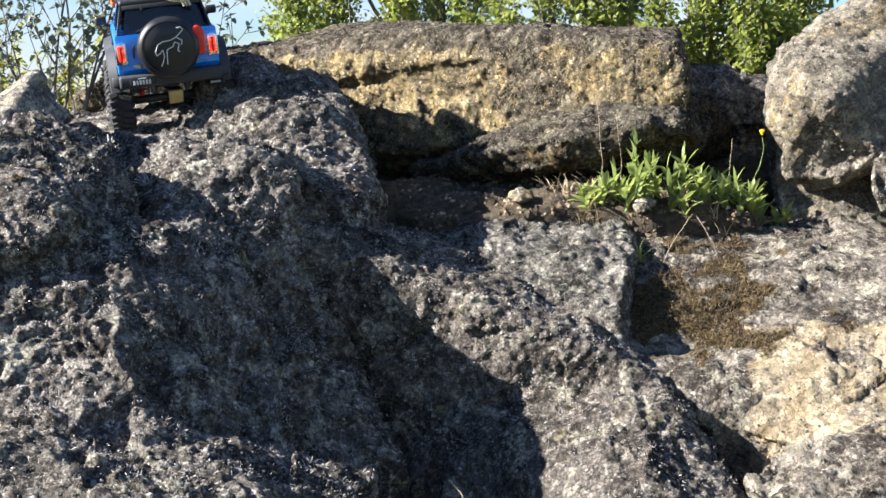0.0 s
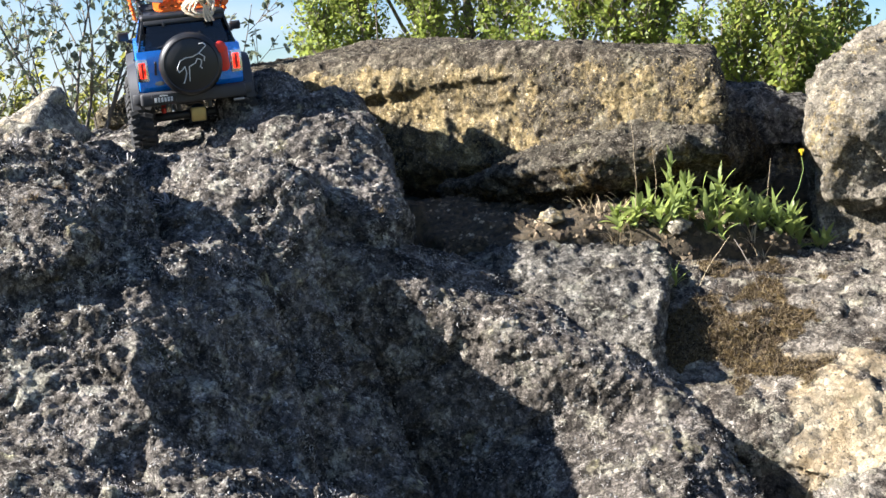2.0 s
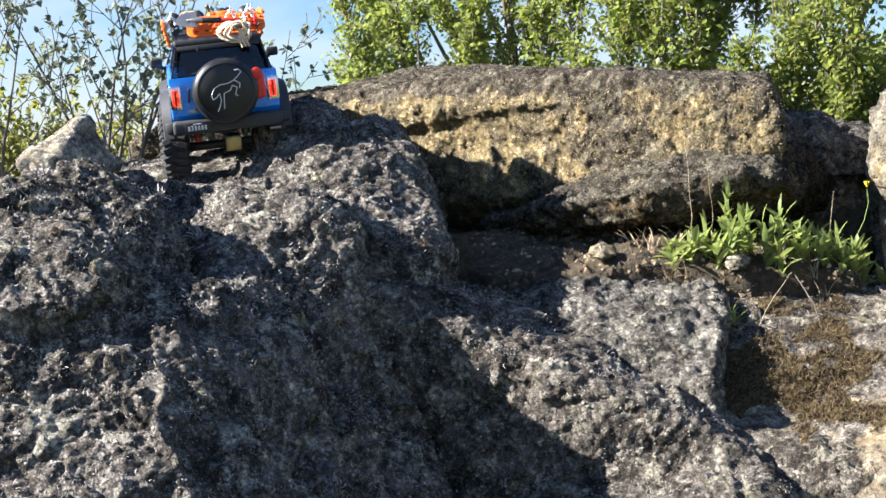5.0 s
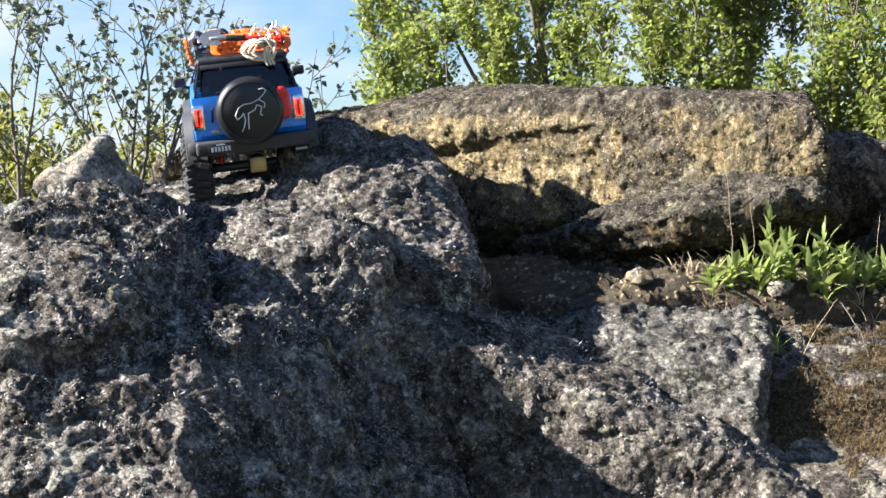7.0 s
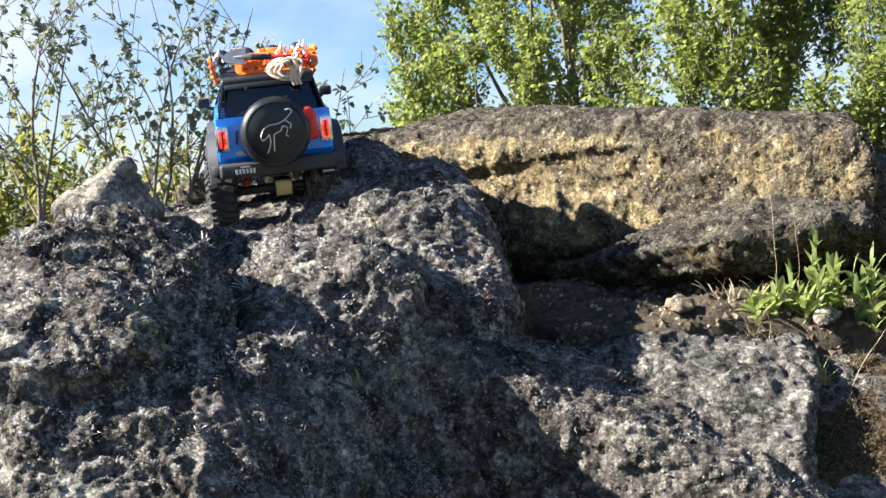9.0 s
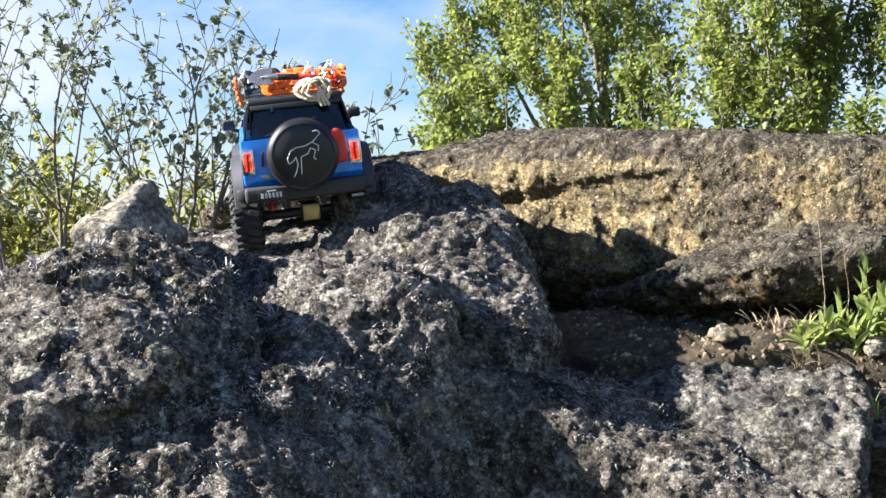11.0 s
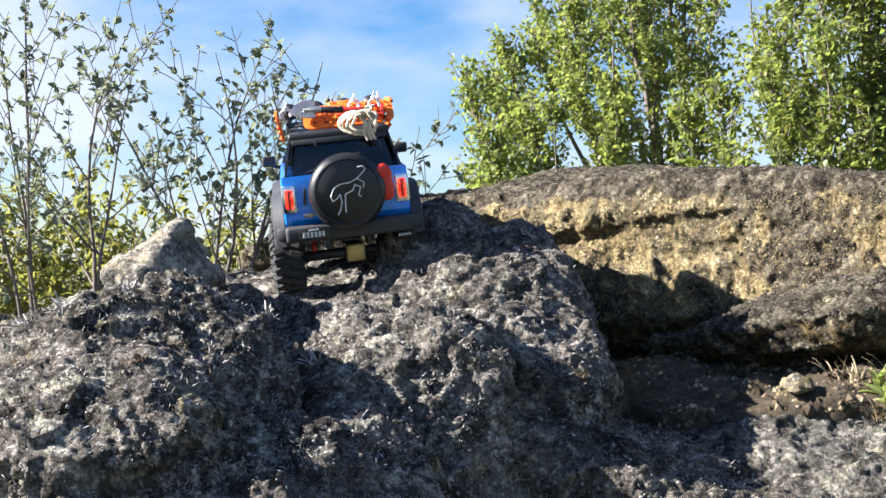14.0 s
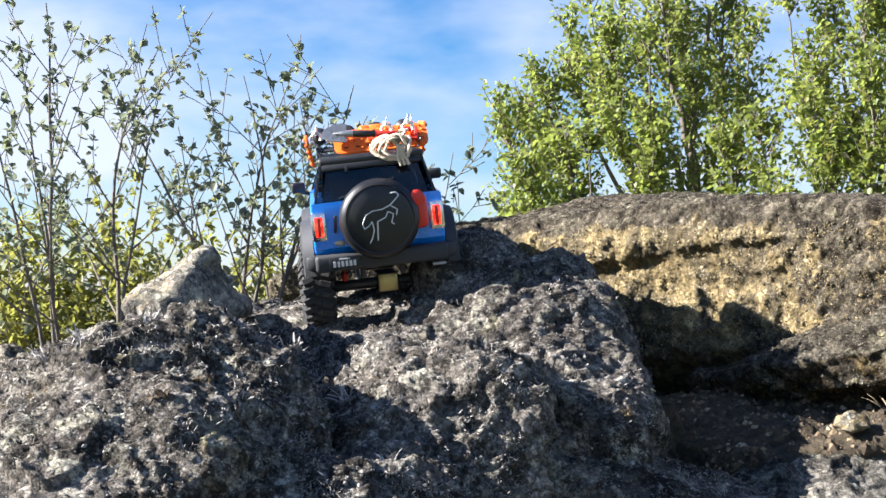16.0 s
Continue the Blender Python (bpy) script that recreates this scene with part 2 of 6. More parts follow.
# ---- rocks ----
# where the truck stands on them
TRUCK_POSE = pose(-0.3383, 2.9659, 0.9802, 6.38, -6.93, 8.07)
AXLE, TRACK, RADIUS = 0.160, 0.1020, 0.060
TRUCK_SCALE = 1.0
WHEEL_R = RADIUS * TRUCK_SCALE
WHEELS = [np.array(TRUCK_POSE @ (Vector((s * TRACK, y, RADIUS)) * TRUCK_SCALE)) for s in (-1, 1) for y in (-AXLE, AXLE)]


def solid(hulls, voxel, rounds, blend=0):
    """The union of convex blocks as one even mesh, its edges worn round."""
    bm = bmesh.new()
    for pts in hulls:
        b2 = bmesh.new()
        for q in pts:
            b2.verts.new(q)
        r = bmesh.ops.convex_hull(b2, input=b2.verts)
        bmesh.ops.delete(b2, geom=[g for g in r["geom_interior"] if isinstance(g, bmesh.types.BMVert)], context="VERTS")
        tmp = bpy.data.meshes.new("tmp")
        b2.to_mesh(tmp)
        bm.from_mesh(tmp)
        bpy.data.meshes.remove(tmp)
        b2.free()
    me = bpy.data.meshes.new("block")
    bm.to_mesh(me)
    bm.free()
    ob = new("block", me)
    if blend:
        md = ob.modifiers.new("mass", "REMESH")
        md.mode, md.voxel_size = "VOXEL", 0.014
        md = ob.modifiers.new("settle", "SMOOTH")
        md.factor, md.iterations = 0.5, blend
    md = ob.modifiers.new("union", "REMESH")
    md.mode, md.voxel_size = "VOXEL", voxel
    md = ob.modifiers.new("wear", "SMOOTH")
    md.factor, md.iterations = 0.5, rounds
    out = bpy.data.meshes.new_from_object(ob.evaluated_get(bpy.context.evaluated_depsgraph_get()))
    bpy.data.objects.remove(ob)
    bpy.data.meshes.remove(me)
    return out


def rock(name, hulls, mat, label, voxel=0.008, rounds=4, big=0.020, mid=0.011, small=0.0045, strata=0.0, pitted=1.3, ochre=None, fresh=None, moss=None, category="boulder", kind="", blend=0):
    """A weathered rock: blocks joined, then broken up by folds, pits and grain along its normals."""
    me = solid(hulls, voxel, rounds, blend)
    me.name = name
    n = len(me.vertices)
    co, nr = np.empty(n * 3), np.empty(n * 3)
    me.vertices.foreach_get("co", co)
    me.vertices.foreach_get("normal", nr)
    co, nr = co.reshape(-1, 3), nr.reshape(-1, 3)
    warp = co + 0.03 * np.stack([perlin(co / 0.11 + s) for s in (3.1, 17.7, 41.3)], 1)
    d = big * (fbm(warp, 0.21, 2) + 0.7 * fbm(warp, 0.13, 2, fold=True))
    d += 0.8 * big * facets(warp + 20, 0.19)
    d += mid * (0.4 * fbm(warp, 0.055, 3, 0.6) + 0.5 * fbm(warp + 9, 0.045, 2, fold=True))
    d += mid * (1.5 * facets(warp, 0.085) + 0.8 * facets(warp + 6, 0.048)) + small * 0.8 * facets(warp + 3, 0.026)
    d += small * fbm(co + 5, 0.016, 2, 0.6)
    d += 0.60 * small * fbm(warp + 12, 0.017, 3, 0.75, fold=True) * (0.6 + 0.8 * smoothstep(fbm(co + 8, 0.11, 2), -0.3, 0.4))
    pits = fbm(warp + 2.7, 0.035, 2)
    d -= mid * pitted * smoothstep(pits, 0.45, 0.9)
    if strata:
        flat = np.stack([warp[:, 0] / 0.16, warp[:, 1] / 0.16, warp[:, 2] / 0.026], 1)
        band = perlin(flat) + 0.6 * perlin(flat * 2.1 + 7) + 0.4 * perlin(flat * 4.3 + 3)
        d += strata * band * (1 - np.abs(nr[:, 2]))
    new_co = co + nr * d[:, None]
    for c in WHEELS:
        off = new_co - c
        dist = np.linalg.norm(off, axis=1)
        under = (dist < WHEEL_R) & (off[:, 2] < 0.01)
        new_co[under] = c + off[under] / dist[under, None] * WHEEL_R
    me.vertices.foreach_set("co", new_co.ravel())
    for key, fn in (("ochre", ochre), ("fresh", fresh), ("moss", moss)):
        if fn:
            me.attributes.new(key, "FLOAT", "POINT").data.foreach_set("value", np.asarray(fn(co, nr, d), dtype=np.float32))
    me.materials.clear()
    me.materials.append(mat)
    me.polygons.foreach_set("use_smooth", np.ones(len(me.polygons), dtype=bool))
    me.update()
    return tagged(new(name, me), label, "" if kind else category, kind=kind)


def low_moss(amount):
    return lambda co, nr, d: amount * smoothstep(fbm(co, 0.12, 2), 0.1, 0.7) * smoothstep(nr[:, 2], -0.1, 0.6)


left_block_1 = [(-0.39, 2.6, 0.93), (-0.5, 2.7, 0.95), (-0.31, 2.55, 0.93), (-0.22, 2.42, 0.92), (-0.15, 2.38, 0.92), (-0.08, 2.38, 0.9), (-0.06, 2.36, 0.87), (-0.11, 2.85, 0.88), (-0.44, 2.95, 0.95), (-0.33, 2.36, 0.86), (-0.27, 2.28, 0.83), (-0.23, 2.3, 0.86), (-0.18, 2.3, 0.84), (-0.27, 2.2, 0.76), (-0.22, 2.19, 0.75), (-0.15, 2.22, 0.73), (-0.1, 2.28, 0.79), (-0.06, 2.33, 0.76), (-0.27, 2.08, 0.59), (-0.13, 2.16, 0.57), (-0.05, 2.25, 0.56), (-0.3, 2, 0.32), (-0.05, 2.2, 0.25), (-0.12, 2.9, 0.21), (-0.54, 2.9, 0.32)]
left_block_2 = [(-0.79, 2.23, 0.86), (-0.71, 2.23, 0.9), (-0.66, 2.23, 0.93), (-0.59, 2.24, 0.95), (-0.51, 2.3, 0.98), (-0.47, 2.32, 0.97), (-0.41, 2.3, 0.94), (-0.36, 2.3, 0.91), (-0.34, 2.28, 0.85), (-0.34, 2.2, 0.8), (-0.36, 2.11, 0.79), (-0.4, 2.01, 0.82), (-0.43, 1.95, 0.8), (-0.5, 1.93, 0.8), (-0.59, 1.93, 0.8), (-0.69, 1.94, 0.76), (-0.55, 2.04, 0.87), (-0.48, 2.08, 0.89), (-0.61, 2.6, 0.91), (-0.94, 2.6, 0.82), (-0.4, 2.55, 0.81), (-0.37, 2.12, 0.74), (-0.44, 1.99, 0.75), (-0.59, 1.91, 0.72), (-0.41, 2.35, 0.54), (-0.76, 2.3, 0.38), (-0.91, 2.6, 0.04)]
left_block_3 = [(-0.15, 2.45, 0.82), (-0.1, 2.47, 0.82), (-0.05, 2.45, 0.74), (0.01, 2.4, 0.65), (0.05, 2.35, 0.55), (-0.13, 2.3, 0.71), (-0.07, 2.2, 0.63), (-0.01, 2.2, 0.52), (0.09, 2.2, 0.42), (-0.13, 2, 0.39), (0.09, 2.1, 0.32), (-0.17, 2.8, 0.77), (0.06, 2.6, 0.41), (0.1, 2.5, -0.02), (-0.32, 2, -0.02)]
left_block_4 = [(-0.5, 1.84, 0.58), (-0.36, 1.8, 0.58), (-0.25, 1.8, 0.56), (-0.14, 1.82, 0.53), (-0.02, 1.84, 0.49), (0.06, 1.88, 0.45), (-0.45, 1.6, 0.5), (-0.26, 1.58, 0.49), (-0.13, 1.62, 0.47), (0.04, 1.72, 0.41), (-0.44, 1.55, 0.27), (0.05, 1.8, 0.08), (-0.6, 2.3, 0.46), (0.06, 2.3, 0.3), (0.06, 2.3, -0.05), (-0.61, 2.3, -0.03)]
left_block_5 = [(-0.63, 2.01, 0.81), (-0.54, 2.03, 0.81), (-0.45, 2.05, 0.81), (-0.36, 2.06, 0.79), (-0.29, 2.14, 0.79), (-0.23, 2.18, 0.8), (-0.15, 2.2, 0.76), (-0.6, 1.91, 0.72), (-0.49, 1.91, 0.73), (-0.39, 1.92, 0.72), (-0.29, 1.97, 0.72), (-0.21, 2.03, 0.71), (-0.13, 2.1, 0.68), (-0.57, 1.81, 0.58), (-0.43, 1.8, 0.58), (-0.3, 1.81, 0.58), (-0.17, 1.9, 0.56), (-0.08, 2.02, 0.53), (-0.53, 1.66, 0.38), (-0.04, 1.95, 0.26), (-0.7, 2.4, 0.7), (-0.19, 2.5, 0.67), (-0.18, 2.4, 0.18), (-0.71, 2.4, 0.09)]
LEFT = [left_block_1, left_block_2, left_block_3, left_block_4, left_block_5]
rock("boulder", LEFT, DARK_STONE, "dark grey pitted limestone boulder crusted with lichen", 0.0043, 1, 0.017, 0.0078, 0.0044, pitted=0.6, moss=low_moss(0.4), blend=1)
mid_block_1 = [(-0.19, 2.46, 0.9), (-0.1, 2.46, 0.88), (-0.02, 2.47, 0.85), (0.02, 2.47, 0.83), (-0.01, 2.4, 0.77), (-0.14, 2.32, 0.76), (-0.21, 2.34, 0.83), (-0.25, 2.8, 0.88), (-0.03, 2.85, 0.82), (-0.03, 2.4, 0.33), (-0.21, 2.3, 0.35), (-0.03, 2.85, 0.14)]
MIDDLE = [mid_block_1]
rock("boulder", MIDDLE, DARK_STONE, "flat-topped dark grey limestone boulder under the toy truck", 0.0055, 3, 0.012, 0.0080, 0.0040, moss=low_moss(0.3), blend=3)
front_block_1 = [(0.37, 2.4, 0.59), (0.42, 2.39, 0.6), (0.48, 2.36, 0.6), (0.51, 2.3, 0.59), (0.57, 2.18, 0.52), (0.62, 2.08, 0.45), (0.66, 1.98, 0.38), (0.68, 1.94, 0.32), (0.31, 2.38, 0.57), (0.26, 2.36, 0.52), (0.16, 2.52, 0.52), (0.09, 2.46, 0.48), (0.13, 2.36, 0.38), (0.24, 2.15, 0.33), (0.39, 2.17, 0.5), (0.47, 1.86, 0.37), (0.12, 2.25, 0.26), (0.45, 2.9, 0.4), (0.06, 2.9, 0.13), (0.88, 2.6, -0.02), (0.14, 2.6, -0.02)]
front_block_2 = [(-0.18, 2.42, 0.82), (-0.17, 2.48, 0.69), (-0.15, 2.48, 0.5), (-0.1, 2.47, 0.84), (0.02, 2.49, 0.81), (0.12, 2.49, 0.78), (0.18, 2.48, 0.75), (0.25, 2.47, 0.73), (0.33, 2.4, 0.68), (0.4, 2.32, 0.64), (0.48, 2.25, 0.59), (0.53, 2.18, 0.55), (-0.07, 2.5, 0.73), (0.06, 2.49, 0.67), (0.13, 2.48, 0.64), (0.2, 2.44, 0.61), (0.32, 2.3, 0.54), (-0.01, 2.48, 0.5), (0.13, 2.9, 0.25), (0.62, 2.5, 0.08), (-0.12, 2.9, 0.31), (-0.06, 2.48, 0.09), (0.46, 2.2, 0.19), (-0.01, 2.9, 0.78), (0.29, 2.8, 0.69)]
FRONT = [front_block_1, front_block_2]
rock("boulder", FRONT, FRONT_STONE, "sloping grey limestone boulder with a rough crystalline surface", 0.0045, 1, 0.013, 0.0030, 0.0036, pitted=0.5, blend=2)
crag_block_1 = [(-0.62, 2.66, 0.908), (-0.5, 2.58, 0.915), (-0.3, 2.6, 0.942), (-0.14, 2.66, 0.968), (-0.64, 3.3, 0.976), (-0.1, 3.3, 1.044), (-0.6, 2.6, 0.86), (-0.3, 2.5, 0.86), (-0.12, 2.55, 0.86), (-0.62, 2.6, 0.4), (-0.12, 2.5, 0.4), (-0.64, 3.3, 0.4), (-0.1, 3.3, 0.4)]
crag_block_2 = [(-0.23, 2.82, 1.06), (-0.19, 2.84, 1.09), (-0.14, 2.84, 1.09), (-0.11, 2.8, 1.06), (-0.09, 2.72, 1.02), (-0.27, 2.78, 1), (-0.31, 2.72, 0.95), (-0.3, 2.66, 0.92), (-0.24, 2.58, 0.91), (-0.14, 2.5, 0.88), (-0.09, 2.44, 0.85), (-0.21, 3.15, 1.1), (-0.13, 3.15, 1.09), (-0.31, 2.7, 0.82), (-0.09, 2.5, 0.68), (-0.35, 3, 0.61), (-0.1, 3, 0.61)]
crag_block_3 = [(-0.09, 2.8, 1.05), (-0.05, 2.82, 1.07), (0, 2.8, 1.05), (0.01, 2.72, 0.98), (0.03, 2.64, 0.94), (0.07, 2.54, 0.89), (0.09, 2.48, 0.84), (-0.11, 2.7, 1), (-0.1, 2.46, 0.89), (-0.03, 2.44, 0.86), (0.03, 2.42, 0.83), (-0.1, 3.1, 1.06), (0, 3.1, 1.06), (0.13, 3, 0.61), (-0.11, 3, 0.61), (0.09, 2.45, 0.62), (-0.1, 2.42, 0.62)]
CRAG = [crag_block_1, crag_block_2, crag_block_3]
rock("boulder", CRAG, DARK_STONE, "dark limestone crag with a steep broken flank", 0.0044, 1, 0.012, 0.0064, 0.0040, pitted=0.6, blend=1)
slabtop_block_1 = [(-0.65, 3.62, 1.02), (-0.54, 3.55, 1.08), (-0.39, 3.45, 1.11), (-0.25, 3.36, 1.12), (-0.11, 3.27, 1.13), (0.07, 3.13, 1.15), (0.14, 3.08, 1.16), (0.22, 3.03, 1.16), (0.32, 2.97, 1.15), (0.39, 2.92, 1.16), (0.59, 2.77, 1.14), (0.69, 2.72, 1.12), (0.71, 2.72, 1.08), (0.72, 2.74, 1.06), (0.38, 2.9, 1.11), (0.31, 2.94, 1.1), (0.14, 3.05, 1.1), (0.01, 3.15, 1.09), (-0.25, 3.33, 1.08), (-0.65, 3.62, 0.99), (-0.73, 4.1, 1.03), (0.08, 4, 1.23), (0.89, 3.6, 1.19), (0.92, 3.6, 1.08), (-0.73, 4.1, 0.84)]
slabtop_block_2 = [(-0.03, 3.27, 1.08), (0.31, 2.98, 1.1), (0.38, 2.9, 1.11), (0.44, 2.86, 1.12), (0.59, 2.76, 1.13), (0.71, 2.72, 1.09), (0.72, 2.72, 0.99), (0.63, 2.74, 0.98), (0.49, 2.83, 0.93), (0.32, 2.96, 0.92), (-0.04, 3.26, 0.88), (-0.26, 3.48, 1.08), (-0.26, 3.44, 0.87), (-0.67, 3.7, 0.98), (-0.66, 3.66, 0.84), (0.93, 3.6, 0.89), (-0.74, 4.1, 0.56), (0.91, 3.6, 1.11)]
SLAB = [slabtop_block_1, slabtop_block_2]


def slab_ochre(co, nr, d):
    """Fresh ochre stone under the crust, fading to grey streaks towards the slab's end."""
    left = smoothstep(co[:, 0], 0.46, 0.16)
    crust = 1.085 + 0.035 * left + 0.05 * co[:, 0] + 0.03 * fbm(co, 0.10, 3)
    streak = perlin(np.stack([co[:, 0] / 0.03, co[:, 1] / 0.03, co[:, 2] / 0.25], 1))
    face = smoothstep(-nr[:, 1], 0.1, 0.5) * smoothstep(co[:, 2], crust + 0.012, crust - 0.012) * smoothstep(co[:, 0], -0.3, -0.1)
    return face * (0.42 + 0.36 * left + 0.25 * left * smoothstep(co[:, 2], 1.02, 1.06) + 0.25 * streak * (1 - left) + 0.55 * fbm(co, 0.08, 4, 0.6))


SLAB_ROCK = rock("rock_slab", SLAB, CRUST_STONE, "long limestone slab with a dark crust and ochre broken face", 0.0056, 2, 0.007, 0.0034, 0.0036, 0.0030, 0.0,
     ochre=slab_ochre, category="rock slab")
slablow_block_1 = [(0.18, 2.95, 0.87), (0.25, 2.85, 0.89), (0.31, 2.8, 0.9), (0.43, 2.72, 0.93), (0.52, 2.68, 0.95), (0.61, 2.66, 0.97), (0.69, 2.66, 0.96), (0.71, 2.66, 0.94), (0.31, 3, 0.91), (0.45, 2.85, 0.96), (0.52, 2.8, 1), (0.59, 2.78, 1.01), (0.72, 2.76, 1.02), (0.2, 3.02, 0.8), (0.31, 2.95, 0.8), (0.4, 2.88, 0.82), (0.49, 2.82, 0.85), (0.61, 2.8, 0.88), (0.73, 2.78, 0.9), (0.29, 2.84, 0.85), (0.38, 2.76, 0.86), (0.48, 2.72, 0.89), (0.59, 2.68, 0.93), (0.22, 3.3, 0.86), (0.98, 3.3, 1.01), (0.98, 3.3, 0.88), (0.22, 3.3, 0.77)]
slablow_block_2 = [(0.19, 3.05, 0.87), (0.36, 3, 0.9), (0.51, 2.9, 0.96), (0.35, 2.92, 0.87), (0.2, 3, 0.84), (0.22, 3.4, 0.86), (0.64, 3.3, 0.97)]
LOW_SLAB = [slablow_block_1, slablow_block_2]
# the moss input tints this block's sides and underside dark brown, the top less
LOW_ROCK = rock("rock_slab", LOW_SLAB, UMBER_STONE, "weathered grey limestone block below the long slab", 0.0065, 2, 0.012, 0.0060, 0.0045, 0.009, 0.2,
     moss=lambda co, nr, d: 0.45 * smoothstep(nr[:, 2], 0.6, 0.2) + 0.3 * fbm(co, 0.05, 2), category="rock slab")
midslab_block_1 = [(0.78, 3.08, 1.08), (0.91, 3.1, 1.07), (1.03, 3.1, 1.03), (1.02, 3.05, 0.95), (0.82, 3.02, 0.95), (0.78, 3.05, 0.98), (0.9, 3.6, 1.09), (1.18, 3.6, 1.04), (1.19, 3.6, 0.92), (0.9, 3.6, 0.95)]
midslab_block_2 = [(0.81, 3.06, 0.95), (1.04, 3.08, 0.94), (1.03, 3.05, 0.85), (0.82, 3.02, 0.86), (0.93, 3.6, 0.94), (1.19, 3.6, 0.83), (0.84, 3.1, 0.7), (1.05, 3.1, 0.7)]
MID_SLAB = [midslab_block_1, midslab_block_2]
rock("rock_slab", MID_SLAB, BROWN_STONE, "pair of stacked dark grey limestone slabs", 0.009, 3, 0.012, 0.006, 0.004, 0.006, 0.4,
     ochre=lambda co, nr, d: 0.5 * smoothstep(fbm(co, 0.12, 2), 0.0, 0.4), category="rock slab")
rboulder_block_1 = [(0.9, 2.72, 1.05), (0.91, 2.74, 1.1), (0.94, 2.76, 1.11), (1, 2.8, 1.15), (1.09, 2.85, 1.2), (1.18, 2.88, 1.24), (1.37, 2.9, 1.26), (1.3, 2.7, 0.87), (1.08, 2.62, 0.89), (0.97, 2.66, 0.85), (0.92, 2.68, 0.85), (0.9, 2.68, 0.89), (0.89, 2.7, 0.98), (1.19, 3.4, 1.18), (1.58, 3.4, 1.3), (1.07, 3.3, 0.86), (1.55, 3.3, 0.84), (0.97, 2.6, 1.01)]
rboulder_block_2 = [(0.91, 2.76, 0.9), (0.9, 2.73, 0.82), (0.92, 2.7, 0.75), (1.1, 2.66, 0.73), (1.29, 2.66, 0.73), (1.33, 2.78, 0.89), (1, 2.76, 0.89), (1.07, 3.3, 0.88), (1.55, 3.3, 0.87), (1.1, 3.3, 0.54), (1.56, 3.3, 0.52), (0.95, 2.8, 0.6), (1.35, 2.8, 0.6)]
RIGHT = [rboulder_block_1, rboulder_block_2]
RIGHT_ROCK = rock("boulder", RIGHT, BOULDER_STONE, "large rounded grey-brown limestone boulder with an undercut", 0.0062, 2, 0.020, 0.0040, 0.0030, pitted=0.15,
     ochre=lambda co, nr, d: 0.10 + 0.35 * smoothstep(fbm(co, 0.25, 2), 0.1, 0.7))
ledge_block_1 = [(0.2, 2.6, 0.76), (0.32, 2.6, 0.78), (0.46, 2.6, 0.78), (0.56, 2.6, 0.77), (0.57, 2.53, 0.75), (0.22, 2.52, 0.74), (0.35, 2.5, 0.74), (0.5, 2.46, 0.73), (0.53, 2.38, 0.69), (0.36, 2.42, 0.66), (0.41, 2.34, 0.63), (0.5, 2.28, 0.63), (0.24, 3.1, 0.72), (0.71, 3.1, 0.72), (0.36, 2.4, 0.23), (0.53, 2.3, 0.25), (0.2, 2.5, 0.33), (0.12, 2.62, 0.74), (0.15, 2.52, 0.69)]
ledge_block_2 = [(0.55, 2.56, 0.72), (0.57, 2.46, 0.665), (0.54, 2.37, 0.6), (0.62, 2.74, 0.76), (0.64, 2.6, 0.73), (0.72, 2.57, 0.73), (0.92, 2.74, 0.77), (1.05, 2.7, 0.76), (1.29, 2.66, 0.75), (1.02, 2.42, 0.7), (0.86, 2.48, 0.7), (1.16, 2.36, 0.7), (0.65, 2.5, 0.62), (0.54, 2.48, 0.61), (0.48, 2.42, 0.58), (0.43, 2.36, 0.56), (0.51, 2.22, 0.51), (0.63, 2.34, 0.54), (0.69, 2.22, 0.48), (0.82, 2.34, 0.58), (0.78, 2.18, 0.47), (0.9, 2.26, 0.55), (0.99, 2.22, 0.58), (0.84, 2.06, 0.42), (1.08, 2.16, 0.58), (1.01, 1.98, 0.43), (0.71, 3.2, 0.73), (1.52, 3.2, 0.71), (0.96, 3.2, 0.28), (1.54, 3.2, -0.02), (0.73, 2.3, -0.02), (1.07, 2.1, -0.02)]
ledge_block_3 = [(0.77, 2.24, 0.47), (0.8, 2.24, 0.5), (0.87, 2.22, 0.54), (0.97, 2.17, 0.56), (1.07, 2.12, 0.57), (0.78, 2.19, 0.46), (0.8, 2.1, 0.44), (0.91, 2, 0.45), (0.99, 1.94, 0.46), (0.92, 2.6, 0.44), (1.27, 2.6, 0.49), (0.84, 2.2, -0.02), (1.07, 2.1, -0.02)]
rock("boulder", [ledge_block_1], BROWN_STONE, "dark grey limestone block in front of the soil bank", 0.0050, 2, 0.012, 0.0050, 0.0040, pitted=0.5, moss=low_moss(0.35))
LEDGE = [ledge_block_2, ledge_block_3]
LEDGE_ROCK = rock("boulder", LEDGE, GREY_STONE, "pale cracked limestone ledge with mossy pockets", 0.0074, 2, 0.014, 0.0040, 0.0030, pitted=0.2,
     fresh=lambda co, nr, d: 0.62 * smoothstep(co[:, 0], 0.64, 0.72) * smoothstep(co[:, 2], 0.63, 0.60) * smoothstep(fbm(co, 0.09, 2), -0.5, 0.1)
     + 0.5 * smoothstep(co[:, 0], 0.74, 0.80) * smoothstep(co[:, 2], 0.585, 0.55) + 0.3 * smoothstep(fbm(co + 4, 0.08, 2), 0.2, 0.6),
     moss=lambda co, nr, d: 0.85 * smoothstep(0.75 - np.hypot((co[:, 0] - 0.67) / 0.19, (co[:, 2] - 0.645) / 0.085) + 1.0 * fbm(co + 7, 0.08, 3), -0.15, 0.30))
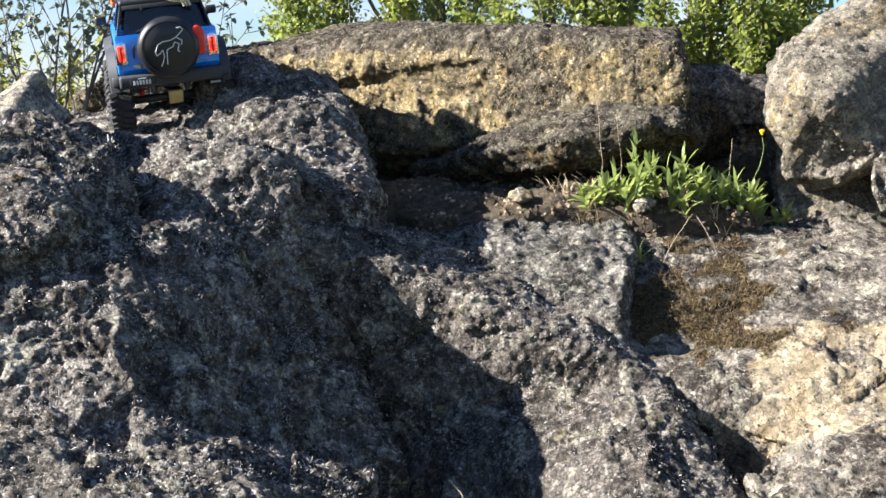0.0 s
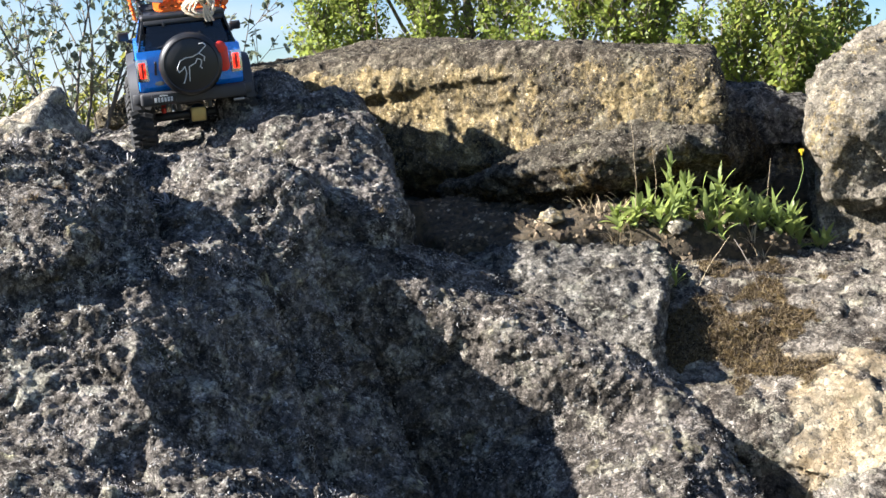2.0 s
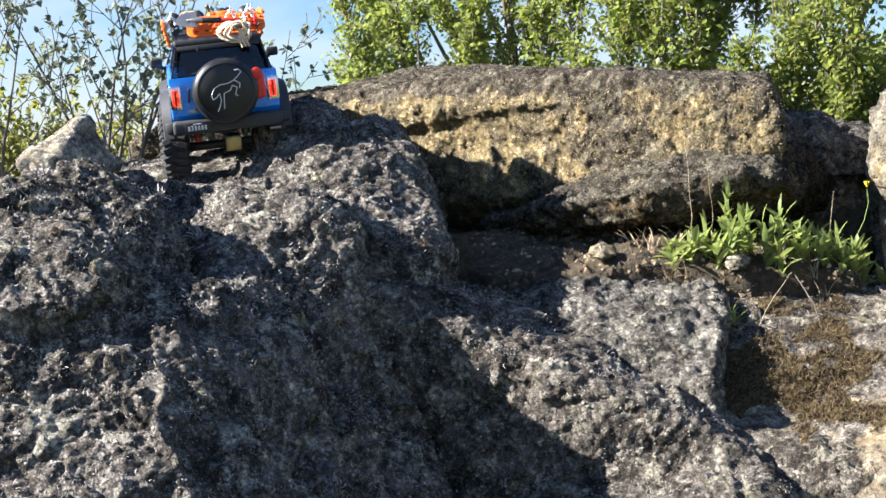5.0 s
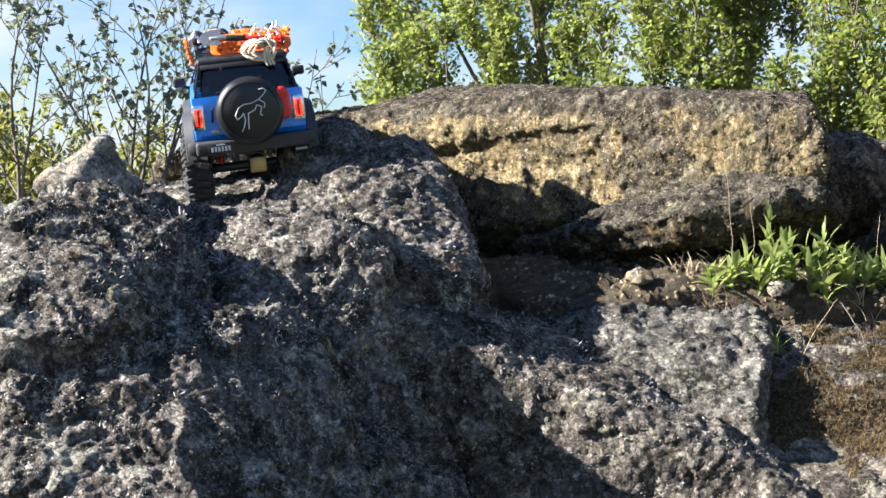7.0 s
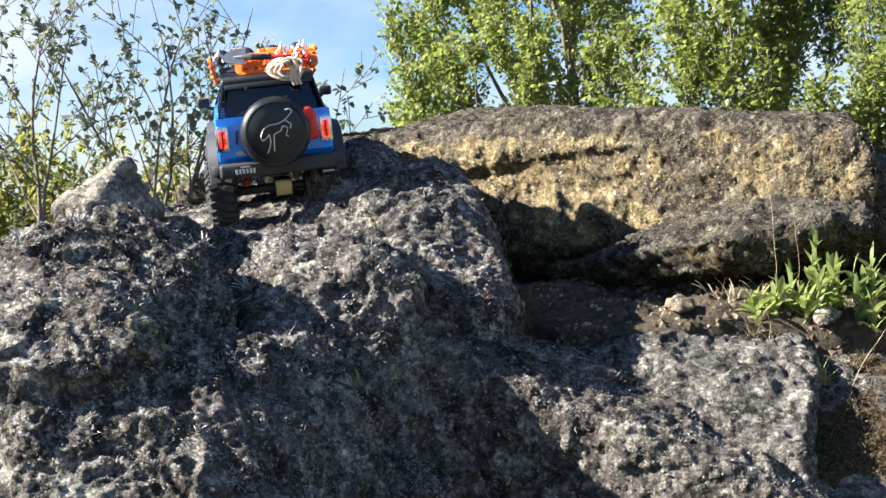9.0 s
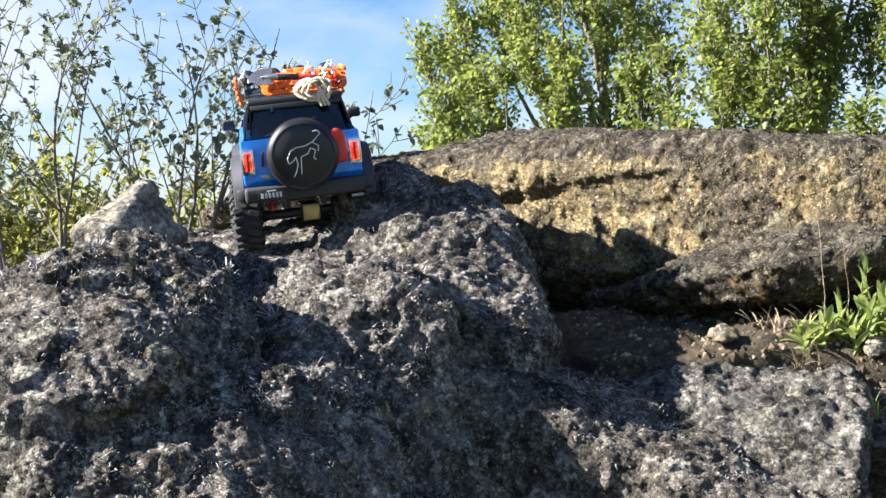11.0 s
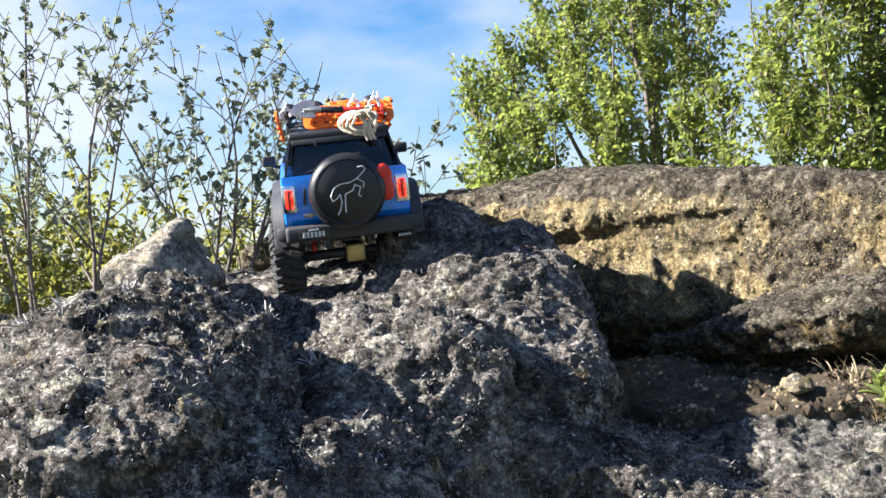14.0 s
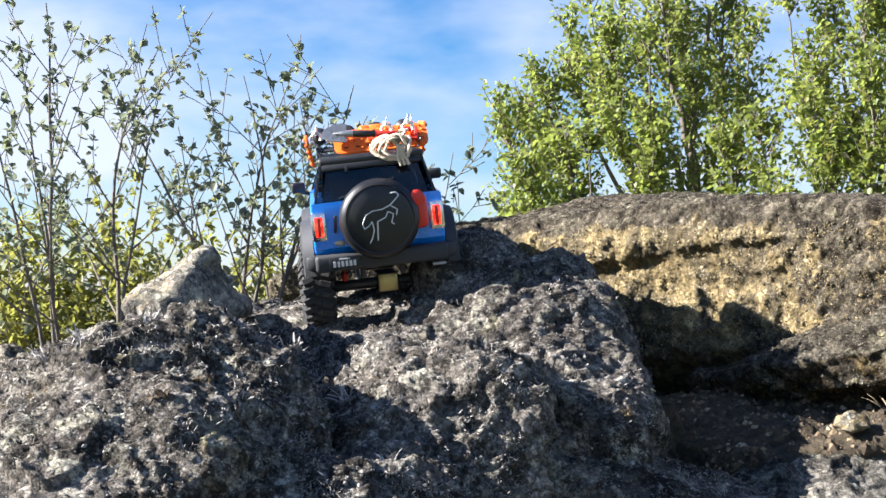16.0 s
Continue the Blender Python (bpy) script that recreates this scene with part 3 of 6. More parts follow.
rlow_block_1 = [(0.65, 1.98, 0.41), (0.73, 2.02, 0.45), (0.82, 2.02, 0.47), (1.02, 2, 0.46), (0.63, 1.86, 0.34), (0.93, 1.78, 0.35), (0.8, 2.5, 0.19), (1.23, 2.5, 0.3), (1.28, 2.6, -0.02), (0.84, 2.6, -0.02)]
RLOW = [rlow_block_1]
rock("boulder", RLOW, GREY_STONE, "low grey limestone boulder with a rough top", 0.009, 5)
pebble_block_1 = [(-0.62, 2.42, 0.98), (-0.61, 2.48, 1.01), (-0.59, 2.5, 1.03), (-0.55, 2.5, 1.05), (-0.53, 2.5, 1.06), (-0.51, 2.5, 1.03), (-0.48, 2.5, 0.98), (-0.52, 2.42, 0.96), (-0.58, 2.4, 0.96), (-0.57, 2.62, 1.05), (-0.51, 2.7, 0.98), (-0.68, 2.7, 0.98), (-0.49, 2.45, 0.95), (-0.55, 2.42, 1.01)]
PEBBLE = [pebble_block_1]
# the fresh input gives this stone's left-facing sides a paler, warmer tone
rock("stone", PEBBLE, PALE_STONE, "pointed pale grey stone wedged behind a boulder", 0.006, 2, 0.010, 0.006, 0.002, category="stone",
     fresh=lambda co, nr, d: 0.45 * smoothstep(-nr[:, 0], -0.3, 0.3))
stone_a_block_1 = [(0.34, 2.62, 0.82), (0.35, 2.63, 0.83), (0.37, 2.64, 0.84), (0.39, 2.64, 0.83), (0.39, 2.62, 0.82), (0.36, 2.6, 0.81), (0.36, 2.7, 0.82), (0.4, 2.7, 0.82)]
stone_b_block_1 = [(0.72, 2.47, 0.68), (0.76, 2.5, 0.68), (0.79, 2.5, 0.68), (0.78, 2.46, 0.66), (0.74, 2.44, 0.65), (0.72, 2.44, 0.67), (0.74, 2.56, 0.66), (0.81, 2.56, 0.66)]
stone_c_block_1 = [(1.05, 2.58, 0.88), (1.07, 2.58, 0.91), (1.17, 2.6, 0.91), (1.16, 2.55, 0.8), (1.06, 2.54, 0.79), (1.04, 2.55, 0.83), (1.15, 2.8, 0.86), (1.26, 2.8, 0.86)]
stone_d_block_1 = [(-0.81, 2.3, 0.91), (-0.77, 2.35, 0.93), (-0.74, 2.35, 0.93), (-0.69, 2.3, 0.91), (-0.7, 2.2, 0.87), (-0.77, 2.2, 0.86), (-0.82, 2.5, 0.91), (-0.76, 2.5, 0.87)]
stone_e_block_1 = [(0.59, 2.6, 0.81), (0.61, 2.6, 0.82), (0.63, 2.6, 0.81), (0.6, 2.57, 0.79), (0.59, 2.6, 0.8), (0.63, 2.66, 0.81)]
for pts, label in (([stone_a_block_1], "small rounded ochre stone on soil"), ([stone_b_block_1], "flat pale stone lying on the ledge"),
                   ([stone_c_block_1], "dark grey stone against the large boulder"), ([stone_d_block_1], "dark low stone behind the boulder"),
                   ([stone_e_block_1], "small grey stone among dry grass")):
    rock("stone", pts, PALE_STONE if "pale" in label or "ochre" in label else GREY_STONE, label, 0.005, 2, 0.005, 0.004, 0.002, category="stone",
         ochre=(lambda co, nr, d: 0.6 + 0 * d) if "ochre" in label else None)
soil_block_1 = [(0.02, 2.92, 0.83), (0.3, 2.95, 0.85), (0.5, 2.9, 0.86), (0.05, 2.85, 0.78), (0.18, 2.68, 0.79), (0.28, 2.66, 0.81), (0.47, 2.68, 0.83), (0.78, 2.75, 0.81), (0.88, 2.75, 0.81), (0.18, 2.6, 0.77), (0.41, 2.6, 0.79), (0.71, 2.62, 0.78), (0.83, 2.62, 0.78), (0.06, 3.4, 0.73), (1.09, 3.4, 0.82), (0.04, 2.6, 0.23), (0.83, 2.6, 0.23), (1.09, 3.4, 0.05)]
BANK = [soil_block_1]
SOIL_ROCK = rock("soil_bank", BANK, SOIL, "", 0.015, 3, 0.012, 0.008, 0.004, kind="structure")
backfill_block_1 = [(-0.83, 2.6, 0.85), (-0.49, 2.6, 0.86), (0.13, 2.7, 0.84), (0.16, 3.6, 0.79), (-1.06, 3.4, 0.81), (-0.82, 2.5, 0.07), (0.12, 2.6, 0.03), (0.16, 3.6, -0.02), (-1.08, 3.4, -0.02)]
backfill_block_2 = [(0.45, 2.95, 0.83), (1.4, 2.95, 0.91), (0.54, 3.6, 0.79), (1.68, 3.6, 0.89), (0.45, 2.9, 0.08), (1.4, 2.9, 0.06), (0.54, 3.6, -0.02), (1.7, 3.6, -0.02)]
FILL = [backfill_block_1, backfill_block_2]
rock("rubble_bank", FILL, SOIL, "", 0.03, 3, 0.02, 0.01, 0.004, kind="structure")

# ---- ground ----
bm = bmesh.new()
bmesh.ops.create_grid(bm, x_segments=60, y_segments=60, size=900)
for v in bm.verts:
    r = v.co.xy.length
    v.co.xy *= (r / 900) ** 2 + 0.004
    v.co.z = 0.03 * noise.noise(v.co * 0.4)
me = bpy.data.meshes.new("ground")
bm.to_mesh(me)
bm.free()
me.materials.append(GRASS)
tagged(new("ground", me), kind="structure")


# ---- plants ----
def mesh_object(name, verts, faces, mat, parent=None, label=""):
    me = bpy.data.meshes.new(name)
    me.from_pydata(verts, [], faces)
    me.materials.append(mat)
    me.polygons.foreach_set("use_smooth", np.ones(len(me.polygons), dtype=bool))
    ob = new(name, me)
    ob.parent = parent
    return tagged(ob, label)


def tube(verts, faces, pts, radii, sides=5):
    """Adds a tapered tube through pts."""
    base = len(verts)
    for k, (p, r) in enumerate(zip(pts, radii)):
        d = (pts[min(k + 1, len(pts) - 1)] - pts[max(k - 1, 0)]).normalized()
        a = d.cross(Vector((0.3, 0.9, 0.1))).normalized()
        b = d.cross(a)
        for s in range(sides):
            th = 2 * math.pi * s / sides
            verts.append(p + r * (math.cos(th) * a + math.sin(th) * b))
    for k in range(len(pts) - 1):
        for s in range(sides):
            s2 = (s + 1) % sides
            faces.append((base + k * sides + s, base + k * sides + s2, base + (k + 1) * sides + s2, base + (k + 1) * sides + s))


def add_leaf(verts, faces, p, d, up, length, width):
    """A folded pointed leaf of six triangles."""
    d = d.normalized()
    s = d.cross(up)
    s = s.normalized() if s.length > 1e-4 else Vector((1, 0, 0))
    n = s.cross(d)
    base = len(verts)
    verts += [p, p + d * length * 0.3 + s * width * 0.45 + n * width * 0.16, p + d * length * 0.3 - s * width * 0.45 + n * width * 0.16,
              p + d * length * 0.38 - n * 0.04 * length, p + d * length * 0.7 + s * width * 0.33 + n * width * 0.06,
              p + d * length * 0.7 - s * width * 0.33 + n * width * 0.06, p + d * length - n * length * 0.14]
    faces += [(base, base + 3, base + 1), (base, base + 2, base + 3), (base + 1, base + 3, base + 4), (base + 2, base + 5, base + 3),
              (base + 3, base + 6, base + 4), (base + 3, base + 5, base + 6)]


def add_small_leaf(verts, faces, p, d, up, length, width):
    """A small leaf folded along its rib."""
    d = d.normalized()
    s = d.cross(up)
    s = s.normalized() if s.length > 1e-4 else Vector((1, 0, 0))
    n = s.cross(d)
    base = len(verts)
    mid = p + d * length * 0.42 + n * width * 0.15
    verts += [p, mid + s * width * 0.5, p + d * length, mid - s * width * 0.5]
    faces += [(base, base + 1, base + 2), (base, base + 2, base + 3)]


def rand_dir(rng):
    v = Vector((rng.gauss(0, 1), rng.gauss(0, 1), rng.gauss(0, 1)))
    return v.normalized()


def grow(rng, start, direction, length, radius, depth, wood, twigs, spread=0.6, lift=0.25, forks=4, wander=0.12):
    """Grows a limb with its side shoots; collects tubes and the points where leaves sit."""
    steps = max(4, int(length / 0.07))
    pts, p, d = [start.copy()], start.copy(), direction.normalized()
    for k in range(steps):
        d = (d + rand_dir(rng) * wander + Vector((0, 0, lift * 0.12))).normalized()
        p = p + d * (length / steps)
        pts.append(p.copy())
    radii = [radius * (1 - 0.8 * k / steps) for k in range(steps + 1)]
    wood.append((pts, radii))
    if depth == 0:
        twigs.append(pts)
        return
    twigs.append(pts[len(pts) * 2 // 3:])
    for k in range(forks):
        at = (0.2 + 0.75 * (k + rng.random()) / forks)
        i = min(steps - 1, int(at * steps))
        axis = (pts[i + 1] - pts[i]).normalized()
        side = rand_dir(rng)
        side = (side - axis * side.dot(axis)).normalized()
        grow(rng, pts[i], axis * (1 - spread) + side * spread + Vector((0, 0, lift * 0.5)), length * rng.uniform(0.35, 0.6) * (1.1 - 0.5 * at),
             radius * (1 - 0.75 * at) * 0.65, depth - 1, wood, twigs, spread, lift, max(2, forks - 1), wander)


def woody(name, label, category, seed, stems, leaf_mat, leaf_size, leaf_step, per_knot, depth=2, spread=0.6, forks=5, lift=0.3, group="", wander=0.12, droop=0.15, round_leaf=1.0):
    """A shrub or tree: an empty with its trunks and one leafy crown. stems: (start, tip, radius)."""
    rng = random.Random(seed)
    top = tagged(new(name), label, category, group)
    wood, twigs = [], []
    for a, b, r in stems:
        a, b = Vector(a), Vector(b)
        grow(rng, a, b - a, (b - a).length, r, depth, wood, twigs, spread, lift, forks, wander)
    verts, faces = [], []
    for pts, radii in wood:
        tube(verts, faces, pts, [max(x, 0.0009) for x in radii], 5)
    mesh_object("trunk", verts, faces, BARK, top)
    verts, faces = [], []
    for pts in twigs:
        run = 0.0
        for a, b in zip(pts, pts[1:]):
            seg = (b - a).length
            run += seg
            while run > leaf_step:
                run -= leaf_step
                p = a.lerp(b, rng.random())
                for _ in range(per_knot):
                    d = rand_dir(rng) + (b - a).normalized() * 0.5 + Vector((0, 0, -droop))
                    s = leaf_size * rng.uniform(0.6, 1.25)
                    add_leaf(verts, faces, p + rand_dir(rng) * leaf_size * 0.25, d, Vector((rng.uniform(-.6, .6), rng.uniform(-.6, .6), 1)), s, s * round_leaf * rng.uniform(0.5, 0.72))
    mesh_object("crown", verts, faces, leaf_mat, top)
    return top


# shrubs behind the left boulder
SHRUBS = "budding shrubs behind the rocks"
woody("shrub", "slender shrub with dark stems and sparse young leaves", "shrub", 11,
      [((-1.034, 3.400, 0.801), (-0.980, 3.400, 1.585), 0.0066), ((-1.016, 3.400, 0.801), (-1.040, 3.300, 1.499), 0.0048), ((-1.078, 3.500, 0.794), (-1.215, 3.500, 1.485), 0.0054)],
      SHRUB_LEAF, 0.0175, 0.040, 4, depth=2, spread=0.55, forks=6, group=SHRUBS, round_leaf=1.4)
woody("shrub", "slender shrub with dark stems and sparse young leaves", "shrub", 12,
      [((-0.919, 3.450, 0.799), (-0.847, 3.450, 1.558), 0.0060), ((-0.894, 3.400, 0.802), (-0.956, 3.400, 1.446), 0.0048)],
      SHRUB_LEAF, 0.0175, 0.040, 4, depth=2, spread=0.55, forks=6, group=SHRUBS, round_leaf=1.4)
woody("shrub", "leaning shrub with open branches and small leaves", "shrub", 13,
      [((-0.677, 3.500, 0.891), (-0.961, 3.500, 1.448), 0.0054), ((-0.689, 3.500, 0.891), (-0.733, 3.500, 1.459), 0.0054), ((-0.671, 3.500, 0.891), (-0.614, 3.500, 1.447), 0.0048)],
      SHRUB_LEAF, 0.0175, 0.040, 4, depth=2, spread=0.55, forks=6, group=SHRUBS, round_leaf=1.4)
woody("shrub", "leaning shrub with open branches and small leaves", "shrub", 14,
      [((-0.669, 3.550, 0.890), (-0.430, 3.550, 1.417), 0.0054), ((-0.635, 3.500, 0.892), (-0.519, 3.500, 1.399), 0.0042), ((-0.385, 3.600, 0.890), (-0.228, 3.600, 1.290), 0.0036)],
      SHRUB_LEAF, 0.0175, 0.040, 4, depth=2, spread=0.55, forks=6, group=SHRUBS, round_leaf=1.4)
for k, (p, h) in enumerate((((-1.349, 4.200, 0.807), 0.30), ((-1.187, 4.200, 0.808), 0.36), ((-1.556, 4.200, 0.806), 0.34), ((-1.052, 4.300, 0.804), 0.30), ((-0.787, 4.400, 0.861), 0.3), ((-1.340, 4.000, 0.757), 0.36), ((-1.237, 4.000, 0.748), 0.34), ((-1.141, 4.000, 0.729), 0.34), ((-1.045, 4.000, 0.730), 0.30), ((-1.284, 4.000, 0.715), 0.30), ((-0.956, 4.000, 0.741), 0.24))):
    a = Vector(p)
    woody("bush", "low yellow-green bush behind the rocks", "bush", 40 + k,
          [(Vector((a.x, a.y, 0.0)), a + Vector((0.1 * (j - 2), 0.05 * j, h)), 0.006) for j in range(5)], BUSH_LEAF, 0.026, 0.016, 2, depth=1, forks=8, group="low bushes")

# trees behind the slab
TREES = "leafy trees behind the slab"


def spire_tree(seed, foot, tips, label):
    """A young many-stemmed tree: a rising stem to each tip, with upright leafy shoots along it."""
    rng = random.Random(seed)
    top = tagged(new("tree"), label, "tree", TREES)
    verts, faces, lv, lf = [], [], [], []
    foot = Vector(foot)
    high = max(z for x, y, z in tips)
    trunk = [Vector((foot.x + 0.03 * math.sin(k + seed), foot.y + 0.02 * math.cos(k * 1.3), foot.z + (high * 0.8 - foot.z) * k / 12)) for k in range(13)]
    tube(verts, faces, trunk, [0.034 * (1 - 0.8 * k / 12) for k in range(13)], 7)
    for tip in tips:
        tip = Vector(tip)
        base = trunk[max(3, min(9, int(12 * (tip.z - 0.9) / (high * 0.8))))]
        out = Vector((tip.x - base.x, tip.y - base.y, 0))
        stem = [base.lerp(tip, s / 12) + out * (0.22 * math.sin(s / 12 * math.pi)) + rand_dir(rng) * 0.012 for s in range(13)]
        tube(verts, faces, stem, [0.012 * (1 - 0.88 * s / 12) for s in range(13)], 5)
        length = (tip - base).length
        for k in range(int(62 * (0.5 + length))):
            at = rng.uniform(0.16, 1.0) ** 0.8
            i = min(11, int(at * 12))
            p = stem[i].lerp(stem[i + 1], at * 12 - i)
            axis = (stem[i + 1] - stem[i]).normalized()
            side = rand_dir(rng)
            side = (side - axis * side.dot(axis)).normalized()
            d = (axis * 0.45 + side * 0.8 + Vector((0, 0, 0.45))).normalized()
            ln = rng.uniform(0.5, 1.0) * (0.30 - 0.22 * at)
            if 2.2 * perlin(np.array([[p.x / 0.25, p.y / 0.25, p.z / 0.25]]))[0] < -0.35:
                continue
            pts = [p + d * ln * s / 4 + Vector((0, 0, 0.03 * s * s / 16)) for s in range(5)]
            tube(verts, faces, pts, [0.0024, 0.0021, 0.0018, 0.0014, 0.0008], 3)
            for s in range(int(10 + 120 * ln)):
                q = pts[0].lerp(pts[4], rng.random() ** 0.7)
                size = rng.uniform(0.014, 0.027)
                add_small_leaf(lv, lf, q + rand_dir(rng) * 0.022, rand_dir(rng) + d * 0.5 + Vector((0, 0, -0.45)), Vector((rng.uniform(-1, 1), rng.uniform(-1, 1), 1)), size, size * rng.uniform(0.55, 0.8))
    mesh_object("trunk", verts, faces, BARK, top)
    mesh_object("crown", lv, lf, TREE_LEAF, top)


LABEL = "young broadleaf tree in bright yellow-green spring leaf"
spire_tree(71, (0.42, 5.4, 0.0),
           [(-0.23, 5.50, 1.36), (-0.23, 5.30, 1.60), (-0.17, 5.60, 1.71), (-0.10, 5.40, 1.74), (-0.01, 5.50, 1.92), (0.06, 5.20, 1.95), (0.16, 5.60, 2.26), (0.26, 5.40, 2.38), (0.12, 5.10, 1.80), (-0.04, 5.10, 1.59), (-0.14, 5.10, 1.38), (0.23, 5.00, 1.74), (0.39, 5.60, 2.32), (0.38, 5.20, 1.71), (0.05, 5.00, 1.46), (0.51, 5.40, 2.16), (0.23, 4.90, 1.47), (0.57, 5.30, 1.86)], LABEL)
spire_tree(72, (0.95, 4.8, 0.0),
           [(0.54, 4.90, 1.51), (0.62, 4.90, 1.87), (0.65, 4.70, 1.73), (0.43, 4.70, 1.41), (0.76, 5.00, 2.01), (0.81, 4.80, 2.08), (0.66, 4.60, 1.51), (0.93, 5.00, 1.98), (0.95, 4.80, 2.03), (0.77, 4.50, 1.60), (0.99, 4.80, 1.74), (1.11, 5.00, 1.97), (0.57, 4.60, 1.30), (1.14, 4.90, 2.08), (0.89, 4.50, 1.45), (1.18, 4.80, 1.80)], LABEL)
spire_tree(73, (1.32, 4.4, 0.0),
           [(1.15, 4.50, 1.69), (1.19, 4.40, 1.82), (1.30, 4.50, 1.95), (1.30, 4.30, 1.82), (1.44, 4.50, 1.97), (1.06, 4.30, 1.46), (1.17, 4.20, 1.50), (1.27, 4.20, 1.53), (1.46, 4.40, 1.73), (1.57, 4.50, 1.83), (1.41, 4.20, 1.45), (1.10, 4.20, 1.31), (1.20, 4.10, 1.26), (1.32, 4.10, 1.25), (0.95, 4.20, 1.27)], LABEL)

# ---- toy truck ----
BLUE = plain("blue_paint", (0.010, 0.235, 0.84), 0.28, 0.0, 0.05, 30, coat=0.6)
BLACK = plain("black_plastic", (0.018, 0.018, 0.019), 0.42, 0.0, 0.25, 120)
TRIM = plain("matt_black_trim", (0.028, 0.028, 0.03), 0.6, 0.0, 0.2, 150)
COVER = plain("black_vinyl", (0.009, 0.009, 0.010), 0.40, 0.0, 0.2, 40)
RUBBER = plain("tyre_rubber", (0.032, 0.031, 0.030), 0.85, 0.0, 0.35, 200, bump=0.0004)
WHITE = plain("white_enamel", (0.78, 0.78, 0.76), 0.35, 0.0, 0.06, 90)
STEEL = plain("grey_steel", (0.42, 0.41, 0.39), 0.38, 0.9, 0.15, 90)
CHROME = plain("bright_chrome", (0.72, 0.72, 0.72), 0.22, 0.95, 0.06, 90)
SILVER = plain("silver_print", (0.60, 0.60, 0.60), 0.4, 0.3, 0.08, 90)
BRASS = plain("brass_cover", (0.52, 0.40, 0.17), 0.42, 0.85, 0.2, 90)
ORANGE = plain("orange_plastic", (0.90, 0.17, 0.02), 0.45, 0.0, 0.08, 90)
RED = plain("red_plastic", (0.62, 0.03, 0.018), 0.35, 0.0, 0.1, 90)
TAUPE = plain("canvas_roll", (0.25, 0.205, 0.16), 0.9, 0.0, 0.25, 180, bump=0.0008)
ROPE = plain("tan_rope", (0.58, 0.49, 0.36), 0.9, 0.0, 0.2, 260, bump=0.0008)
NYLON = plain("white_nylon", (0.82, 0.82, 0.80), 0.5)
DECAL = plain("dark_decal", (0.02, 0.03, 0.05), 0.4)


def glass_material():
    k = Mat("smoked_glass")
    k.done((0.10, 0.10, 0.11), 0.03, Transmission_Weight=0.0, Specular_IOR_Level=0.5)
    tp, gl, mx = k.n.new("ShaderNodeBsdfTransparent"), k.n.new("ShaderNodeBsdfGlossy"), k.n.new("ShaderNodeMixShader")
    tp.inputs[0].default_value = (0.34, 0.35, 0.36, 1)
    gl.inputs["Roughness"].default_value = 0.04
    fr = k.n.new("ShaderNodeFresnel")
    fr.inputs[0].default_value = 1.6
    k.l.new(fr.outputs[0], mx.inputs[0]), k.l.new(tp.outputs[0], mx.inputs[1]), k.l.new(gl.outputs[0], mx.inputs[2])
    k.l.new(mx.outputs[0], k.n["Material Output"].inputs[0])
    return k.m


def lamp_material():
    k = Mat("lit_red_lens")
    g = k.ramp(k.noise(160, 2), 0.40, 0.66, 0.10, 1.7)
    k.done((0.5, 0.01, 0.008), 0.15, Emission_Color=(1.0, 0.03, 0.015, 1), Emission_Strength=g)
    return k.m


GLASS, LENS = glass_material(), lamp_material()


def part(name, bm, material, parent, label="", smooth=True):
    me = bpy.data.meshes.new(name)
    bmesh.ops.recalc_face_normals(bm, faces=bm.faces)
    bm.to_mesh(me)
    bm.free()
    me.materials.append(material)
    if smooth:
        me.polygons.foreach_set("use_smooth", np.ones(len(me.polygons), dtype=bool))
        me.set_sharp_from_angle(angle=radians(35))
    ob = new(name, me)
    ob.parent = parent
    return tagged(ob, label)


def add_box(bm, at, size, turn=(0, 0, 0), bevel=0.0015, seg=2):
    """A bevelled box; turn in degrees."""
    b2 = bmesh.new()
    bmesh.ops.create_cube(b2, size=1, matrix=Matrix.Diagonal((*size, 1)))
    if bevel:
        bmesh.ops.bevel(b2, geom=b2.edges[:], offset=min(bevel, min(size) * 0.45), segments=seg, affect="EDGES", profile=0.5)
    b2.transform(pose(*at, *turn))
    join(bm, b2)
    return bm


def join(bm, b2):
    tmp = bpy.data.meshes.new("tmp")
    b2.to_mesh(tmp)
    b2.free()
    bm.from_mesh(tmp)
    bpy.data.meshes.remove(tmp)


def add_lathe(bm, profile, m=None, segs=32):
    """Turns (radius, height) pairs round the z axis, then places them by m."""
    m = m or Matrix()
    rings = []
    for r, h in profile:
        rings.append([bm.verts.new(m @ Vector((r * math.cos(2 * math.pi * k / segs), r * math.sin(2 * math.pi * k / segs), h))) for k in range(segs)] if r > 1e-6
                     else [bm.verts.new(m @ Vector((0, 0, h)))])
    for a, b in zip(rings, rings[1:]):
        for k in range(segs):
            j = (k + 1) % segs
            if len(a) == 1:
                bm.faces.new((a[0], b[k], b[j]))
            elif len(b) == 1:
                bm.faces.new((a[k], b[0], a[j]))
            else:
                bm.faces.new((a[k], b[k], b[j], a[j]))
    return bm


def add_rod(bm, a, b, r, segs=10, ends=True):
    a, b = Vector(a), Vector(b)
    m = Matrix.Translation(a) @ (b - a).to_track_quat("Z", "Y").to_matrix().to_4x4()
    n = (b - a).length
    return add_lathe(bm, [(0, 0), (r * 0.9, 0), (r, r * 0.15), (r, n - r * 0.15), (r * 0.9, n), (0, n)], m, segs)


